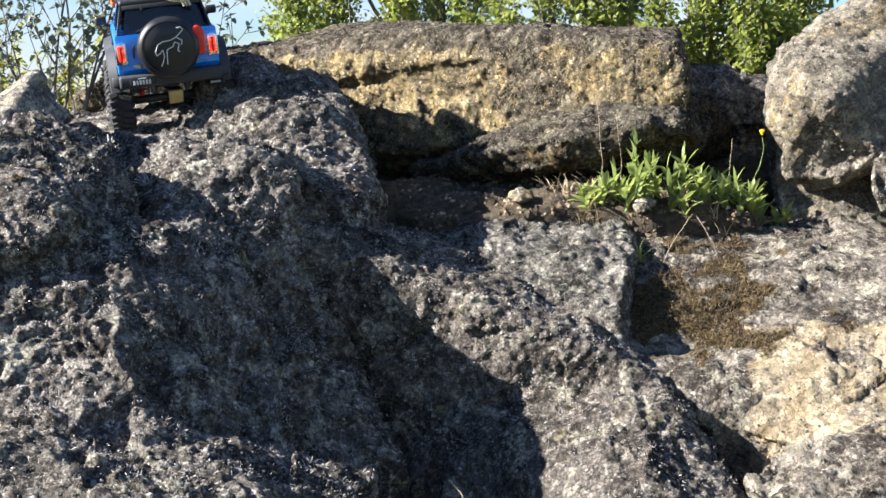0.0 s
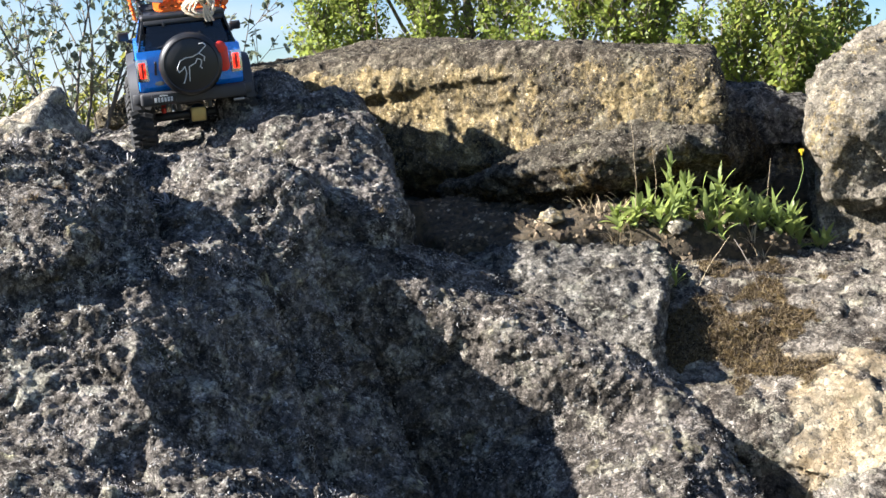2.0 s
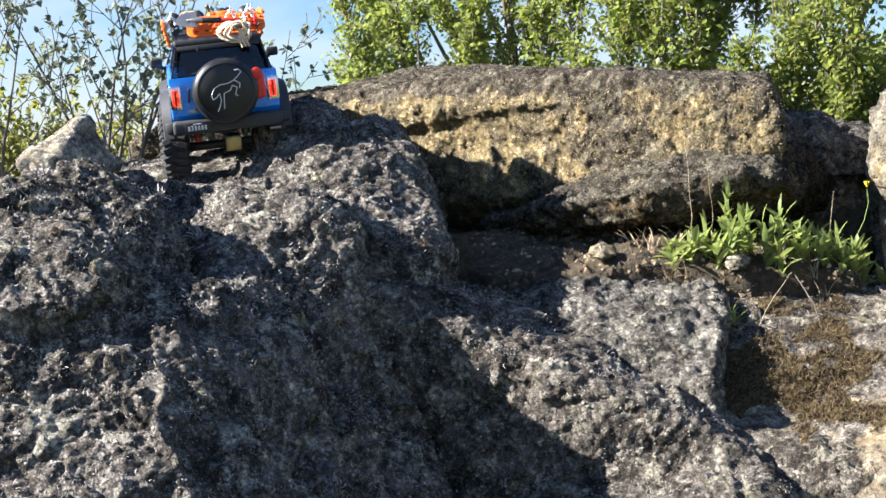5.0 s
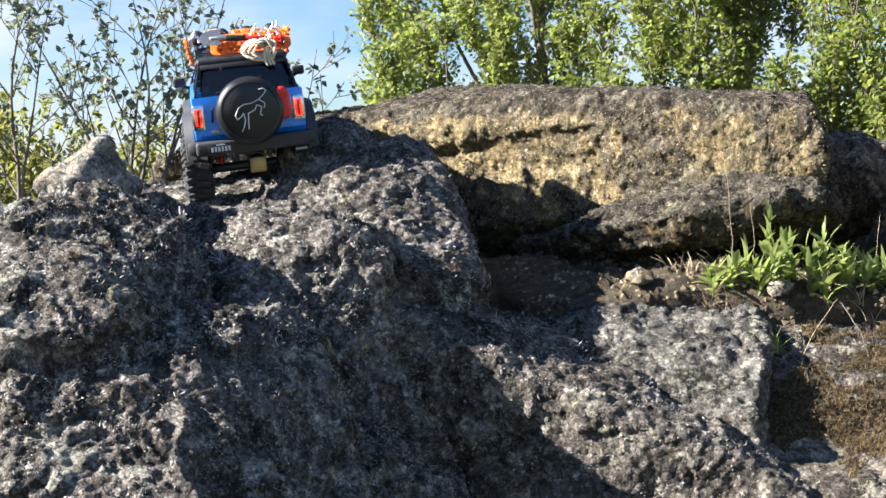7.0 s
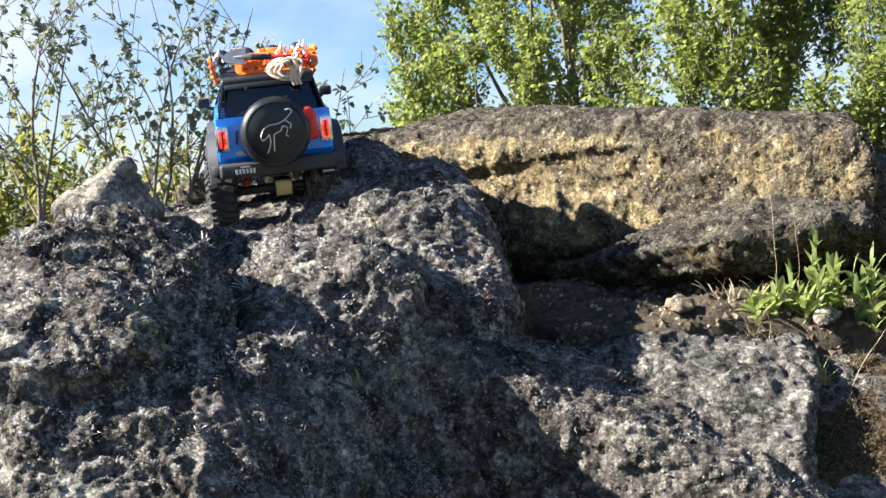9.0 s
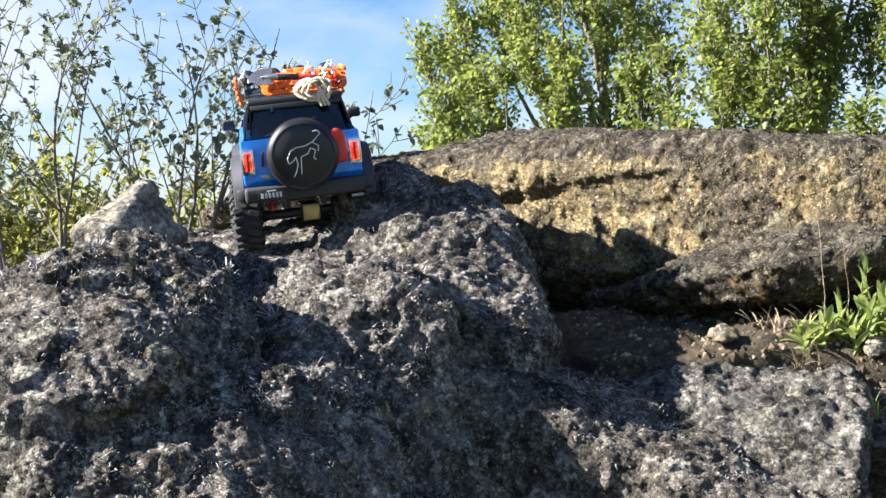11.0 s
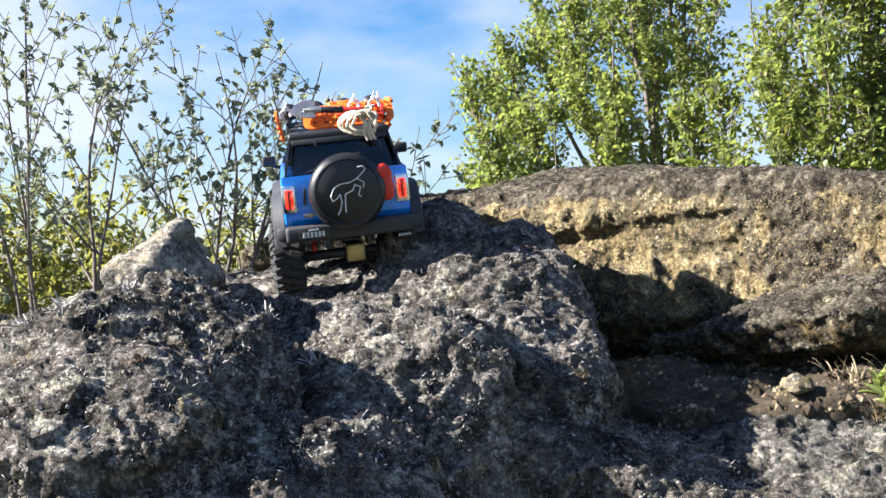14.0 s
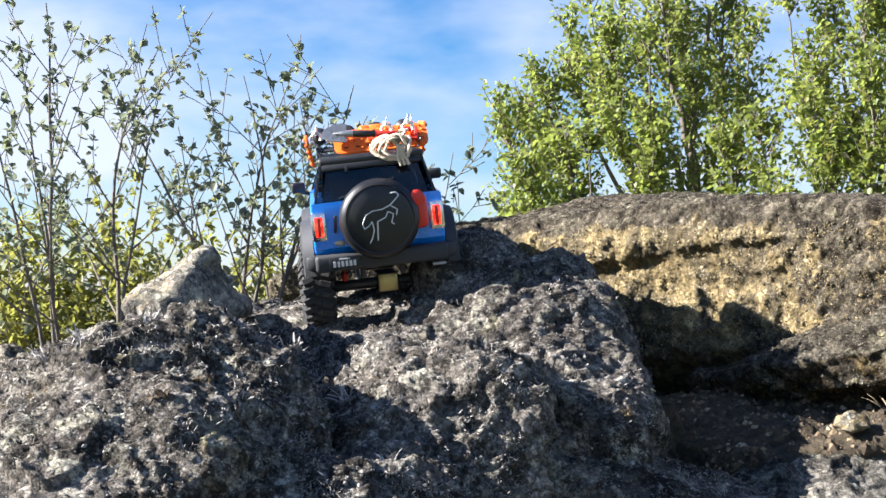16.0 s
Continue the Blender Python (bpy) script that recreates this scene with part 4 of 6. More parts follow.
def add_sweep(bm, pts, r, segs=6, closed=False):
    """A round cord through pts."""
    pts = [Vector(p) for p in pts]
    n = len(pts)
    rings = []
    for k, p in enumerate(pts):
        d = (pts[(k + 1) % n if closed else min(k + 1, n - 1)] - pts[(k - 1) % n if closed else max(k - 1, 0)]).normalized()
        a = d.cross(Vector((0.31, 0.47, 0.83))).normalized()
        c = d.cross(a)
        rings.append([bm.verts.new(p + r * (math.cos(2 * math.pi * s / segs) * a + math.sin(2 * math.pi * s / segs) * c)) for s in range(segs)])
    for k in range(n if closed else n - 1):
        a, b = rings[k], rings[(k + 1) % n]
        for s in range(segs):
            bm.faces.new((a[s], a[(s + 1) % segs], b[(s + 1) % segs], b[s]))
    if not closed:
        bm.faces.new(rings[0]), bm.faces.new(rings[-1])
    return bm


def add_plate(bm, outline, thick, m):
    """A flat plate: an outline in x and y, thickened along z, placed by m."""
    lo = [bm.verts.new(m @ Vector((x, y, 0))) for x, y in outline]
    hi = [bm.verts.new(m @ Vector((x, y, thick))) for x, y in outline]
    bm.faces.new(lo), bm.faces.new(hi)
    for k in range(len(lo)):
        j = (k + 1) % len(lo)
        bm.faces.new((lo[k], lo[j], hi[j], hi[k]))
    return bm


truck = tagged(new("toy_truck"), "blue radio-controlled toy off-road truck with black trim, climbing rock", "toy truck")
truck.matrix_basis = TRUCK_POSE @ Matrix.Scale(TRUCK_SCALE, 4)


def arc(cy, cz, r, a0, a1, n):
    return [(cy + r * math.cos(radians(a0 + (a1 - a0) * k / n)), cz + r * math.sin(radians(a0 + (a1 - a0) * k / n))) for k in range(n + 1)]


# lower body: side outline with both wheel arches, drawn across the width
outline = ([(0.262, 0.118)] + arc(AXLE, 0.085, 0.074, 25, 158, 12) + [(0.085, 0.100), (-0.085, 0.100)] + arc(-AXLE, 0.085, 0.074, 22, 155, 12)
           + [(-0.240, 0.118), (-0.249, 0.128), (-0.250, 0.175), (-0.246, 0.196), (0.128, 0.198), (0.200, 0.198), (0.258, 0.189), (0.272, 0.172), (0.274, 0.135)])
bm = bmesh.new()
left = [bm.verts.new((-0.099, y, z)) for y, z in outline]
right = [bm.verts.new((0.099, y, z)) for y, z in outline]
bm.faces.new(left), bm.faces.new(right)
for k in range(len(outline)):
    j = (k + 1) % len(outline)
    bm.faces.new((left[k], left[j], right[j], right[k]))
rim_edges = [e for e in bm.edges if abs(e.verts[0].co.x - e.verts[1].co.x) < 1e-5]
bmesh.ops.bevel(bm, geom=rim_edges, offset=0.005, segments=3, affect="EDGES", profile=0.6)
bmesh.ops.triangulate(bm, faces=[f for f in bm.faces if len(f.verts) > 6])
body = part("body", bm, BLUE, truck, "glossy blue body shell")
bm = bmesh.new()
add_box(bm, (0, 0.196, 0.1995), (0.120, 0.120, 0.006), (-1.5, 0, 0), 0.003)
part("hood", bm, BLUE, body)
for x in (-0.0993, 0.0993):
    for y in (0.128, 0.024, -0.078):
        bm = add_box(bmesh.new(), (x, y, 0.146), (0.0014, 0.0010, 0.072), bevel=0)
        part("door_gap", bm, DECAL, body)
    for y in (0.045, -0.058):
        bm = add_box(bmesh.new(), (x * 1.012, y, 0.163), (0.004, 0.022, 0.0055), bevel=0.0018)
        part("door_handle", bm, BLACK, body)

# greenhouse: pillars, roof, panes
def side_pillar(x_low, x_top, a, b, width, name="pillar", mat=None):
    """A slanted post between (y, z) a and b."""
    b2 = bmesh.new()
    lo, hi = Vector((x_low, *a)), Vector((x_top, *b))
    d = hi - lo
    w = Vector((0, width / 2, 0))
    t = Vector((0.0035 * (1 if x_low < 0 else -1), 0, 0))
    vs = [b2.verts.new(p) for p in (lo - w, lo + w, lo + w + t, lo - w + t, hi - w, hi + w, hi + w + t, hi - w + t)]
    for f in ((0, 1, 2, 3), (4, 5, 6, 7), (0, 1, 5, 4), (1, 2, 6, 5), (2, 3, 7, 6), (3, 0, 4, 7)):
        b2.faces.new([vs[i] for i in f])
    bmesh.ops.bevel(b2, geom=b2.edges[:], offset=0.0012, segments=2, affect="EDGES")
    return part(name, b2, mat or BLACK, truck)


TOPX, LOWX = 0.078, 0.0925
for s in (-1, 1):
    side_pillar(s * LOWX, s * TOPX, (0.122, 0.197), (0.066, 0.250), 0.010, "pillar", BLUE)
    side_pillar(s * LOWX, s * TOPX, (0.024, 0.197), (0.018, 0.252), 0.007)
    side_pillar(s * LOWX, s * TOPX, (-0.086, 0.197), (-0.084, 0.252), 0.008)
    side_pillar(s * LOWX, s * TOPX, (-0.230, 0.195), (-0.216, 0.252), 0.030)
    for y0, y1, t0, t1 in ((0.112, 0.029, 0.062, 0.022), (0.019, -0.081, 0.014, -0.079), (-0.091, -0.217, -0.089, -0.205)):
        b2 = bmesh.new()
        q = [Vector((s * (LOWX - 0.0012), y0, 0.197)), Vector((s * (LOWX - 0.0012), y1, 0.197)), Vector((s * (TOPX - 0.0012), t1, 0.250)), Vector((s * (TOPX - 0.0012), t0, 0.250))]
        inn = Vector((-s * 0.0012, 0, 0))
        vs = [b2.verts.new(p) for p in q] + [b2.verts.new(p + inn) for p in q]
        for f in ((0, 1, 2, 3), (7, 6, 5, 4), (0, 1, 5, 4), (1, 2, 6, 5), (2, 3, 7, 6), (3, 0, 4, 7)):
            b2.faces.new([vs[i] for i in f])
        part("side_window", b2, GLASS, truck, "smoked side window", False)
for name, q in (("windscreen", [(-0.088, 0.124, 0.198), (0.088, 0.124, 0.198), (0.075, 0.066, 0.250), (-0.075, 0.066, 0.250)]),
                ("rear_window", [(-0.080, -0.2425, 0.197), (0.080, -0.2425, 0.197), (0.068, -0.2265, 0.248), (-0.068, -0.2265, 0.248)])):
    b2 = bmesh.new()
    vs = [b2.verts.new(p) for p in q] + [b2.verts.new(Vector(p) + Vector((0, 0.0012 if "rear" in name else -0.0012, 0))) for p in q]
    for f in ((0, 1, 2, 3), (7, 6, 5, 4), (0, 1, 5, 4), (1, 2, 6, 5), (2, 3, 7, 6), (3, 0, 4, 7)):
        b2.faces.new([vs[i] for i in f])
    part(name, b2, GLASS, truck, "smoked " + name.replace("_", " "), False)
bm = add_box(bmesh.new(), (0, -0.079, 0.255), (0.160, 0.300, 0.013), bevel=0.005, seg=3)
roof = part("roof", bm, BLACK, truck, "gloss black roof")
bm = add_box(bmesh.new(), (0, -0.2300, 0.2465), (0.150, 0.008, 0.009), (-16, 0, 0), bevel=0.002)
part("window_header", bm, BLACK, truck)
for x in (-0.038, 0.044):
    bm = add_box(bmesh.new(), (x, -0.2325, 0.243), (0.005, 0.006, 0.010), (-16, 0, 0), bevel=0.001)
    part("hinge", bm, BLACK, truck)
bm = bmesh.new()
add_sweep(bm, [(-0.055, -0.2475, 0.200), (0.0, -0.2470, 0.214), (0.030, -0.2445, 0.222)], 0.0016, 6)
part("rear_wiper", bm, BLACK, truck)
# cabin
bm = add_box(bmesh.new(), (0, -0.06, 0.186), (0.184, 0.34, 0.006), bevel=0.001)
part("cabin_floor", bm, TRIM, truck)
for x in (-0.042, 0.042):
    bm = add_box(bmesh.new(), (x, 0.0, 0.208), (0.044, 0.018, 0.045), (-10, 0, 0), bevel=0.005)
    add_box(bm, (x, -0.005, 0.236), (0.024, 0.010, 0.014), (-10, 0, 0), bevel=0.004)
    part("seat", bm, BLACK, truck)
    bm = add_box(bmesh.new(), (x, -0.12, 0.204), (0.044, 0.016, 0.034), (-10, 0, 0), bevel=0.005)
    part("seat", bm, BLACK, truck)
bm = bmesh.new()
add_sweep(bm, [(-0.078, -0.10, 0.19), (-0.074, -0.10, 0.244), (0.0, -0.10, 0.248), (0.074, -0.10, 0.244), (0.078, -0.10, 0.19)], 0.003, 6)
part("roll_bar", bm, BLACK, truck)
bm = add_box(bmesh.new(), (0, 0.09, 0.198), (0.17, 0.03, 0.022), bevel=0.005)
part("dashboard", bm, BLACK, truck)
bm = bmesh.new()
add_sweep(bm, [(-0.03, -0.2, 0.19), (-0.02, -0.21, 0.208), (0.005, -0.215, 0.212), (0.02, -0.2, 0.195)], 0.002, 6)
part("wire", bm, RED, truck, "red wire")

# fender flares
for s in (-1, 1):
    for cy, a0, a1 in ((AXLE, 2, 172), (-AXLE, 8, 178)):
        bm = bmesh.new()
        rows = []
        for k in range(25):
            th = radians(a0 + (a1 - a0) * k / 24)
            c, sn = math.cos(th), math.sin(th)
            sq = 1 + 0.05 * abs(math.sin(2 * th))
            ring = []
            for r, x in ((0.071, 0.094), (0.0715, 0.1165), (0.074, 0.1185), (0.081, 0.1165), (0.0865, 0.1005), (0.083, 0.095)):
                ring.append(bm.verts.new((s * x, cy + r * sq * c, 0.085 + r * sq * sn)))
            rows.append(ring)
        for a, b in zip(rows, rows[1:]):
            for k in range(6):
                bm.faces.new((a[k], a[(k + 1) % 6], b[(k + 1) % 6], b[k]))
        bm.faces.new(rows[0]), bm.faces.new(rows[-1])
        part("fender_flare", bm, TRIM, truck, "matt black fender flare")
        bm = bmesh.new()
        add_lathe(bm, [(0.0725, 0), (0.0725, 0.05)], Matrix.Translation((s * 0.044 if s > 0 else -0.094, cy, 0.085)) @ pose(0, 0, 0, 0, 90, 0), 28)
        bmesh.ops.delete(bm, geom=[v for v in bm.verts if v.co.z < 0.088], context="VERTS")
        part("wheel_liner", bm, BLACK, truck)
    bm = add_box(bmesh.new(), (s * 0.103, 0, 0.099), (0.014, 0.170, 0.009), bevel=0.003)
    part("side_step", bm, TRIM, truck)
    bm = add_box(bmesh.new(), (s * 0.118, 0.108, 0.208), (0.024, 0.013, 0.018), (0, 0, -8 * s), bevel=0.004, seg=3)
    add_rod(bm, (s * 0.094, 0.114, 0.194), (s * 0.112, 0.108, 0.200), 0.0035)
    part("wing_mirror", bm, BLACK, truck)
    # door decal: stripes and a ridge line
    x = 0.0996 * s
    m = Matrix.Translation((x, 0, 0)) @ Matrix(((0, 0, s * 1.0, 0), (1, 0, 0, 0), (0, 1, 0, 0), (0, 0, 0, 1)))
    for z in (0.117, 0.1215):
        bm = add_plate(bmesh.new(), [(0.085, z), (0.085, z + 0.0024), (-0.075, z + 0.0024), (-0.075, z)], 0.0004, m)
        part("stripe", bm, DECAL, truck)
    peaks = [(0.040, 0.1255), (0.020, 0.131), (0.012, 0.136), (0.004, 0.134), (-0.014, 0.1505), (-0.024, 0.141), (-0.030, 0.144), (-0.038, 0.132), (-0.046, 0.140), (-0.053, 0.131), (-0.058, 0.134), (-0.066, 0.124)]
    bm = bmesh.new()
    for (y0, z0), (y1, z1) in zip(peaks, peaks[1:]):
        add_plate(bm, [(y0, z0 - 0.0012), (y0, z0 + 0.0012), (y1, z1 + 0.0012), (y1, z1 - 0.0012)], 0.0005, m)
    part("mountain_decal", bm, DECAL, truck, "dark mountain ridge decal")

# rear end
bm = add_box(bmesh.new(), (0, -0.252, 0.106), (0.200, 0.026, 0.026), bevel=0.006, seg=3)
add_box(bm, (-0.098, -0.238, 0.108), (0.022, 0.040, 0.022), (0, 0, -18), bevel=0.005)
add_box(bm, (0.098, -0.238, 0.108), (0.022, 0.040, 0.022), (0, 0, 18), bevel=0.005)
part("rear_bumper", bm, TRIM, truck)
bm = add_box(bmesh.new(), (0, 0.280, 0.112), (0.205, 0.020, 0.026), bevel=0.006, seg=3)
add_box(bm, (0, 0.276, 0.155), (0.170, 0.008, 0.034), bevel=0.004)
part("front_bumper", bm, TRIM, truck)
for x in (-0.062, 0.062):
    bm = add_lathe(bmesh.new(), [(0, 0.008), (0.010, 0.007), (0.014, 0.003), (0.015, 0)], Matrix.Translation((x, 0.279, 0.157)) @ pose(0, 0, 0, -90, 0, 0), 20)
    part("headlight", bm, WHITE, truck)
plate = part("number_plate", add_box(bmesh.new(), (-0.056, -0.2670, 0.106), (0.046, 0.003, 0.018), (0, 0, 0), bevel=0.001), BLACK, truck, "small black plate with pale bars")
for k, (w, x) in enumerate(((0.005, -0.0155), (0.0045, -0.0095), (0.005, -0.0035), (0.0045, 0.0025), (0.005, 0.0085), (0.0045, 0.0145))):
    part("bar", add_box(bmesh.new(), (-0.056 + x, -0.2690, 0.1045), (w * 0.85, 0.0012, 0.0085), bevel=0.0003, seg=1), SILVER, plate)
part("bar", add_box(bmesh.new(), (-0.056, -0.2690, 0.1118), (0.016, 0.0012, 0.0022), bevel=0.0003, seg=1), SILVER, plate)
for s in (-1, 1):
    lamp = part("tail_light", add_box(bmesh.new(), (s * 0.0885, -0.2495, 0.161), (0.0225, 0.009, 0.043), bevel=0.003), CHROME, truck, "square-framed lit red tail light")
    part("lens", add_box(bmesh.new(), (s * 0.0885, -0.2525, 0.161), (0.0125, 0.007, 0.030), bevel=0.002), LENS, lamp, "glowing red lens")
    part("inner_bar", add_box(bmesh.new(), (s * 0.0885, -0.2560, 0.161), (0.005, 0.0015, 0.028), bevel=0.0006), RED, lamp)
part("tailgate_handle", add_box(bmesh.new(), (-0.064, -0.2515, 0.163), (0.004, 0.005, 0.026), (0, 6, 0), bevel=0.001), TRIM, truck)
b2 = add_lathe(bmesh.new(), [(0, 0.0012), (0.006, 0.0010), (0.0075, 0)], Matrix.Translation((-0.060, -0.2502, 0.134)) @ pose(0, 0, 0, 90, 0, 0) @ Matrix.Diagonal((1.25, 0.55, 1, 1)), 20)
part("oval_badge", b2, STEEL, truck, "plain oval badge")
# spare wheel in its cover
cover_m = Matrix.Translation((0.002, -0.252, 0.166)) @ pose(0, 0, 0, 90, 0, 0)
bm = add_lathe(bmesh.new(), [(0.030, -0.006), (0.054, -0.002), (0.0590, 0.006), (0.0600, 0.020), (0.0590, 0.032), (0.0555, 0.0385), (0.0510, 0.0410), (0.0490, 0.0400), (0.0470, 0.0412), (0.020, 0.0425), (0, 0.0428)], cover_m, 48)
cover = part("spare_wheel_cover", bm, COVER, truck, "round black vinyl spare wheel cover")
bm = bmesh.new()
STROKES = ([(-0.026, -0.004), (-0.020, 0.008), (-0.010, 0.013), (0.004, 0.014), (0.016, 0.019), (0.024, 0.026)],
           [(0.024, 0.026), (0.030, 0.032), (0.026, 0.037), (0.018, 0.036)],
           [(-0.026, -0.004), (-0.024, -0.012), (-0.017, -0.008), (-0.012, -0.002)],
           [(-0.012, -0.002), (-0.010, -0.014), (-0.014, -0.026), (-0.018, -0.033)],
           [(-0.004, -0.003), (-0.005, -0.016), (-0.006, -0.030)],
           [(-0.004, -0.003), (0.008, 0.002), (0.012, 0.010)],
           [(0.012, 0.010), (0.020, 0.006), (0.016, -0.006), (0.020, -0.009)],
           [(0.016, 0.019), (0.026, 0.012), (0.024, 0.004)])
for pts in STROKES:
    fine = []
    for a, b in zip(pts, pts[1:]):
        fine += [Vector((*a, 0)).lerp(Vector((*b, 0)), s / 4) for s in range(4)]
    fine.append(Vector((*pts[-1], 0)))
    add_sweep(bm, [cover_m @ Vector((p.x * 1.02, p.y * 1.02, 0.0432)) for p in fine], 0.00105, 5)
part("emblem", bm, SILVER, cover, "silver line emblem")
b2 = add_box(bmesh.new(), (0.0615, -0.266, 0.170), (0.026, 0.026, 0.050), (0, 0, 0), bevel=0.008, seg=3)
add_lathe(b2, [(0.009, 0), (0.011, 0.002), (0.011, 0.010), (0.008, 0.012), (0, 0.012)], Matrix.Translation((0.060, -0.276, 0.192)) @ pose(0, 0, 0, 90, 0, 0), 20)
part("fuel_can", b2, RED, truck, "small red fuel can")

# chassis
bm = bmesh.new()
for x in (-0.030, 0.030):
    add_box(bm, (x, 0, 0.085), (0.008, 0.46, 0.018), bevel=0.002)
add_box(bm, (0, 0.02, 0.080), (0.050, 0.12, 0.026), bevel=0.004)
part("chassis", bm, BLACK, truck)
for y in (-AXLE, AXLE):
    bm = bmesh.new()
    add_rod(bm, (-0.088, y, RADIUS), (0.088, y, RADIUS), 0.0085, 14)
    add_lathe(bm, [(0, -0.016), (0.013, -0.014), (0.019, -0.004), (0.019, 0.006), (0.012, 0.015), (0, 0.016)], Matrix.Translation((0.008, y, RADIUS)) @ pose(0, 0, 0, 90, 0, 0), 18)
    ax = part("axle", bm, BLACK, truck)
    s = -1 if y < 0 else 1
    bm = add_box(bmesh.new(), (0.008, y + s * 0.019, RADIUS), (0.030, 0.007, 0.028), (0, 0, 0), bevel=0.004, seg=2)
    for bx, bz in ((-0.01, -0.009), (0.01, -0.009), (-0.01, 0.009), (0.01, 0.009)):
        add_rod(bm, (0.008 + bx, y + s * 0.0215, RADIUS + bz), (0.008 + bx, y + s * 0.0245, RADIUS + bz), 0.002, 8)
    part("differential_cover", bm, BRASS, ax, "brass differential cover")
    for x in (-0.058, 0.058):
        bm = bmesh.new()
        add_rod(bm, (x, y, RADIUS + 0.006), (x * 0.92, y + s * -0.012, 0.150), 0.0050, 10)
        sh = part("shock_absorber", bm, RED, truck, "red shock absorber")
        bm = bmesh.new()
        a, b = Vector((x, y, RADIUS + 0.012)), Vector((x * 0.92, y - s * 0.012, 0.140))
        coil = [a.lerp(b, k / 72) + Vector((0.0085 * math.cos(k * 0.698), 0.0085 * math.sin(k * 0.698), 0)) for k in range(73)]
        add_sweep(bm, coil, 0.0011, 5)
        part("spring", bm, BLACK, sh)
        bm = bmesh.new()
        add_rod(bm, (x * 0.7, y, RADIUS - 0.008), (x * 0.6, y - s * 0.12, 0.074), 0.003, 8)
        part("link_rod", bm, STEEL, truck)
bm = bmesh.new()
add_rod(bm, (0.075, -0.255, 0.088), (0.095, -0.255, 0.088), 0.003)
part("exhaust_tip", bm, STEEL, truck)


# wheels
def wheel_at(x, y, out, turn=0):
    """One wheel; its axis runs along x and out says which side faces outwards."""
    m = pose(x, y, RADIUS, 0, 0, turn) @ pose(0, 0, 0, 0, 90 * out, 0)
    hub = part("wheel", add_lathe(bmesh.new(), [(0.0, 0.017), (0.004, 0.0168), (0.005, 0.015), (0.0062, 0.012), (0.0085, 0.0105), (0.0085, -0.01), (0, -0.01)], m, 16), STEEL, truck)
    bm = add_lathe(bmesh.new(), [(0.0300, -0.0215), (0.0400, -0.0225), (0.0490, -0.0215), (0.0545, -0.0185), (0.0560, -0.010), (0.0562, 0.0), (0.0560, 0.010), (0.0545, 0.0185),
                                 (0.0490, 0.0215), (0.0400, 0.0225), (0.0335, 0.0215), (0.0315, 0.0180), (0.0300, 0.0100), (0.0300, -0.0215)], m, 52)
    n = 23
    for k in range(n):
        for side in (-1, 1):
            th = 360.0 / n * (k + (0.5 if side > 0 else 0))
            b2 = add_box(bmesh.new(), (0, 0, 0), (0.0066, 0.0098, 0.0175), bevel=0.0009, seg=1)
            b2.transform(m @ pose(0, 0, 0, 0, 0, th) @ Matrix.Translation((0.0572, 0, side * 0.0128)) @ pose(0, 0, 0, side * 17, 0, 0))
            join(bm, b2)
            b2 = add_box(bmesh.new(), (0, 0, 0), (0.0160, 0.0072, 0.0036), bevel=0.0008, seg=1)
            b2.transform(m @ pose(0, 0, 0, 0, 0, th) @ Matrix.Translation((0.0500, 0, side * 0.0222)) @ pose(0, 0, 0, 0, side * 24, 0))
            join(bm, b2)
        b2 = add_box(bmesh.new(), (0, 0, 0), (0.0060, 0.0068, 0.0110), bevel=0.0008, seg=1)
        b2.transform(m @ pose(0, 0, 0, 0, 0, 360.0 / n * (k + 0.25)) @ Matrix.Translation((0.0572, 0, 0)) @ pose(0, 0, 0, 28 if k % 2 else -28, 0, 0))
        join(bm, b2)
    part("tyre", bm, RUBBER, hub, "chunky black lugged tyre")
    bm = add_lathe(bmesh.new(), [(0.0322, 0.0185), (0.0328, 0.0205), (0.0310, 0.0212), (0.0292, 0.0200), (0.0278, 0.0120), (0.0265, 0.0080), (0.0268, 0.0060), (0.0290, 0.0070), (0.0315, 0.0100), (0.0322, 0.0185)], m, 44)
    add_lathe(bm, [(0.0130, 0.0040), (0.0150, 0.0075), (0.0120, 0.0120), (0.0090, 0.0130), (0.0085, 0.0100), (0.0085, 0.0040), (0.0130, 0.0040)], m, 28)
    for k in range(8):
        b2 = add_box(bmesh.new(), (0, 0, 0), (0.0165, 0.0078, 0.0026), bevel=0.0008, seg=1)
        b2.transform(m @ pose(0, 0, 0, 0, 0, 45 * k) @ Matrix.Translation((0.0205, 0, 0.0078)) @ pose(0, 0, 0, 0, 6, 0))
        join(bm, b2)
    part("rim", bm, WHITE, hub, "white eight-spoke steel rim")
    bm = add_lathe(bmesh.new(), [(0, -0.004), (0.029, -0.004), (0.029, -0.008), (0, -0.008)], m, 28)
    part("wheel_back", bm, BLACK, hub)


for s in (-1, 1):
    wheel_at(s * TRACK, -AXLE, s)
    wheel_at(s * TRACK, AXLE, s, 6)

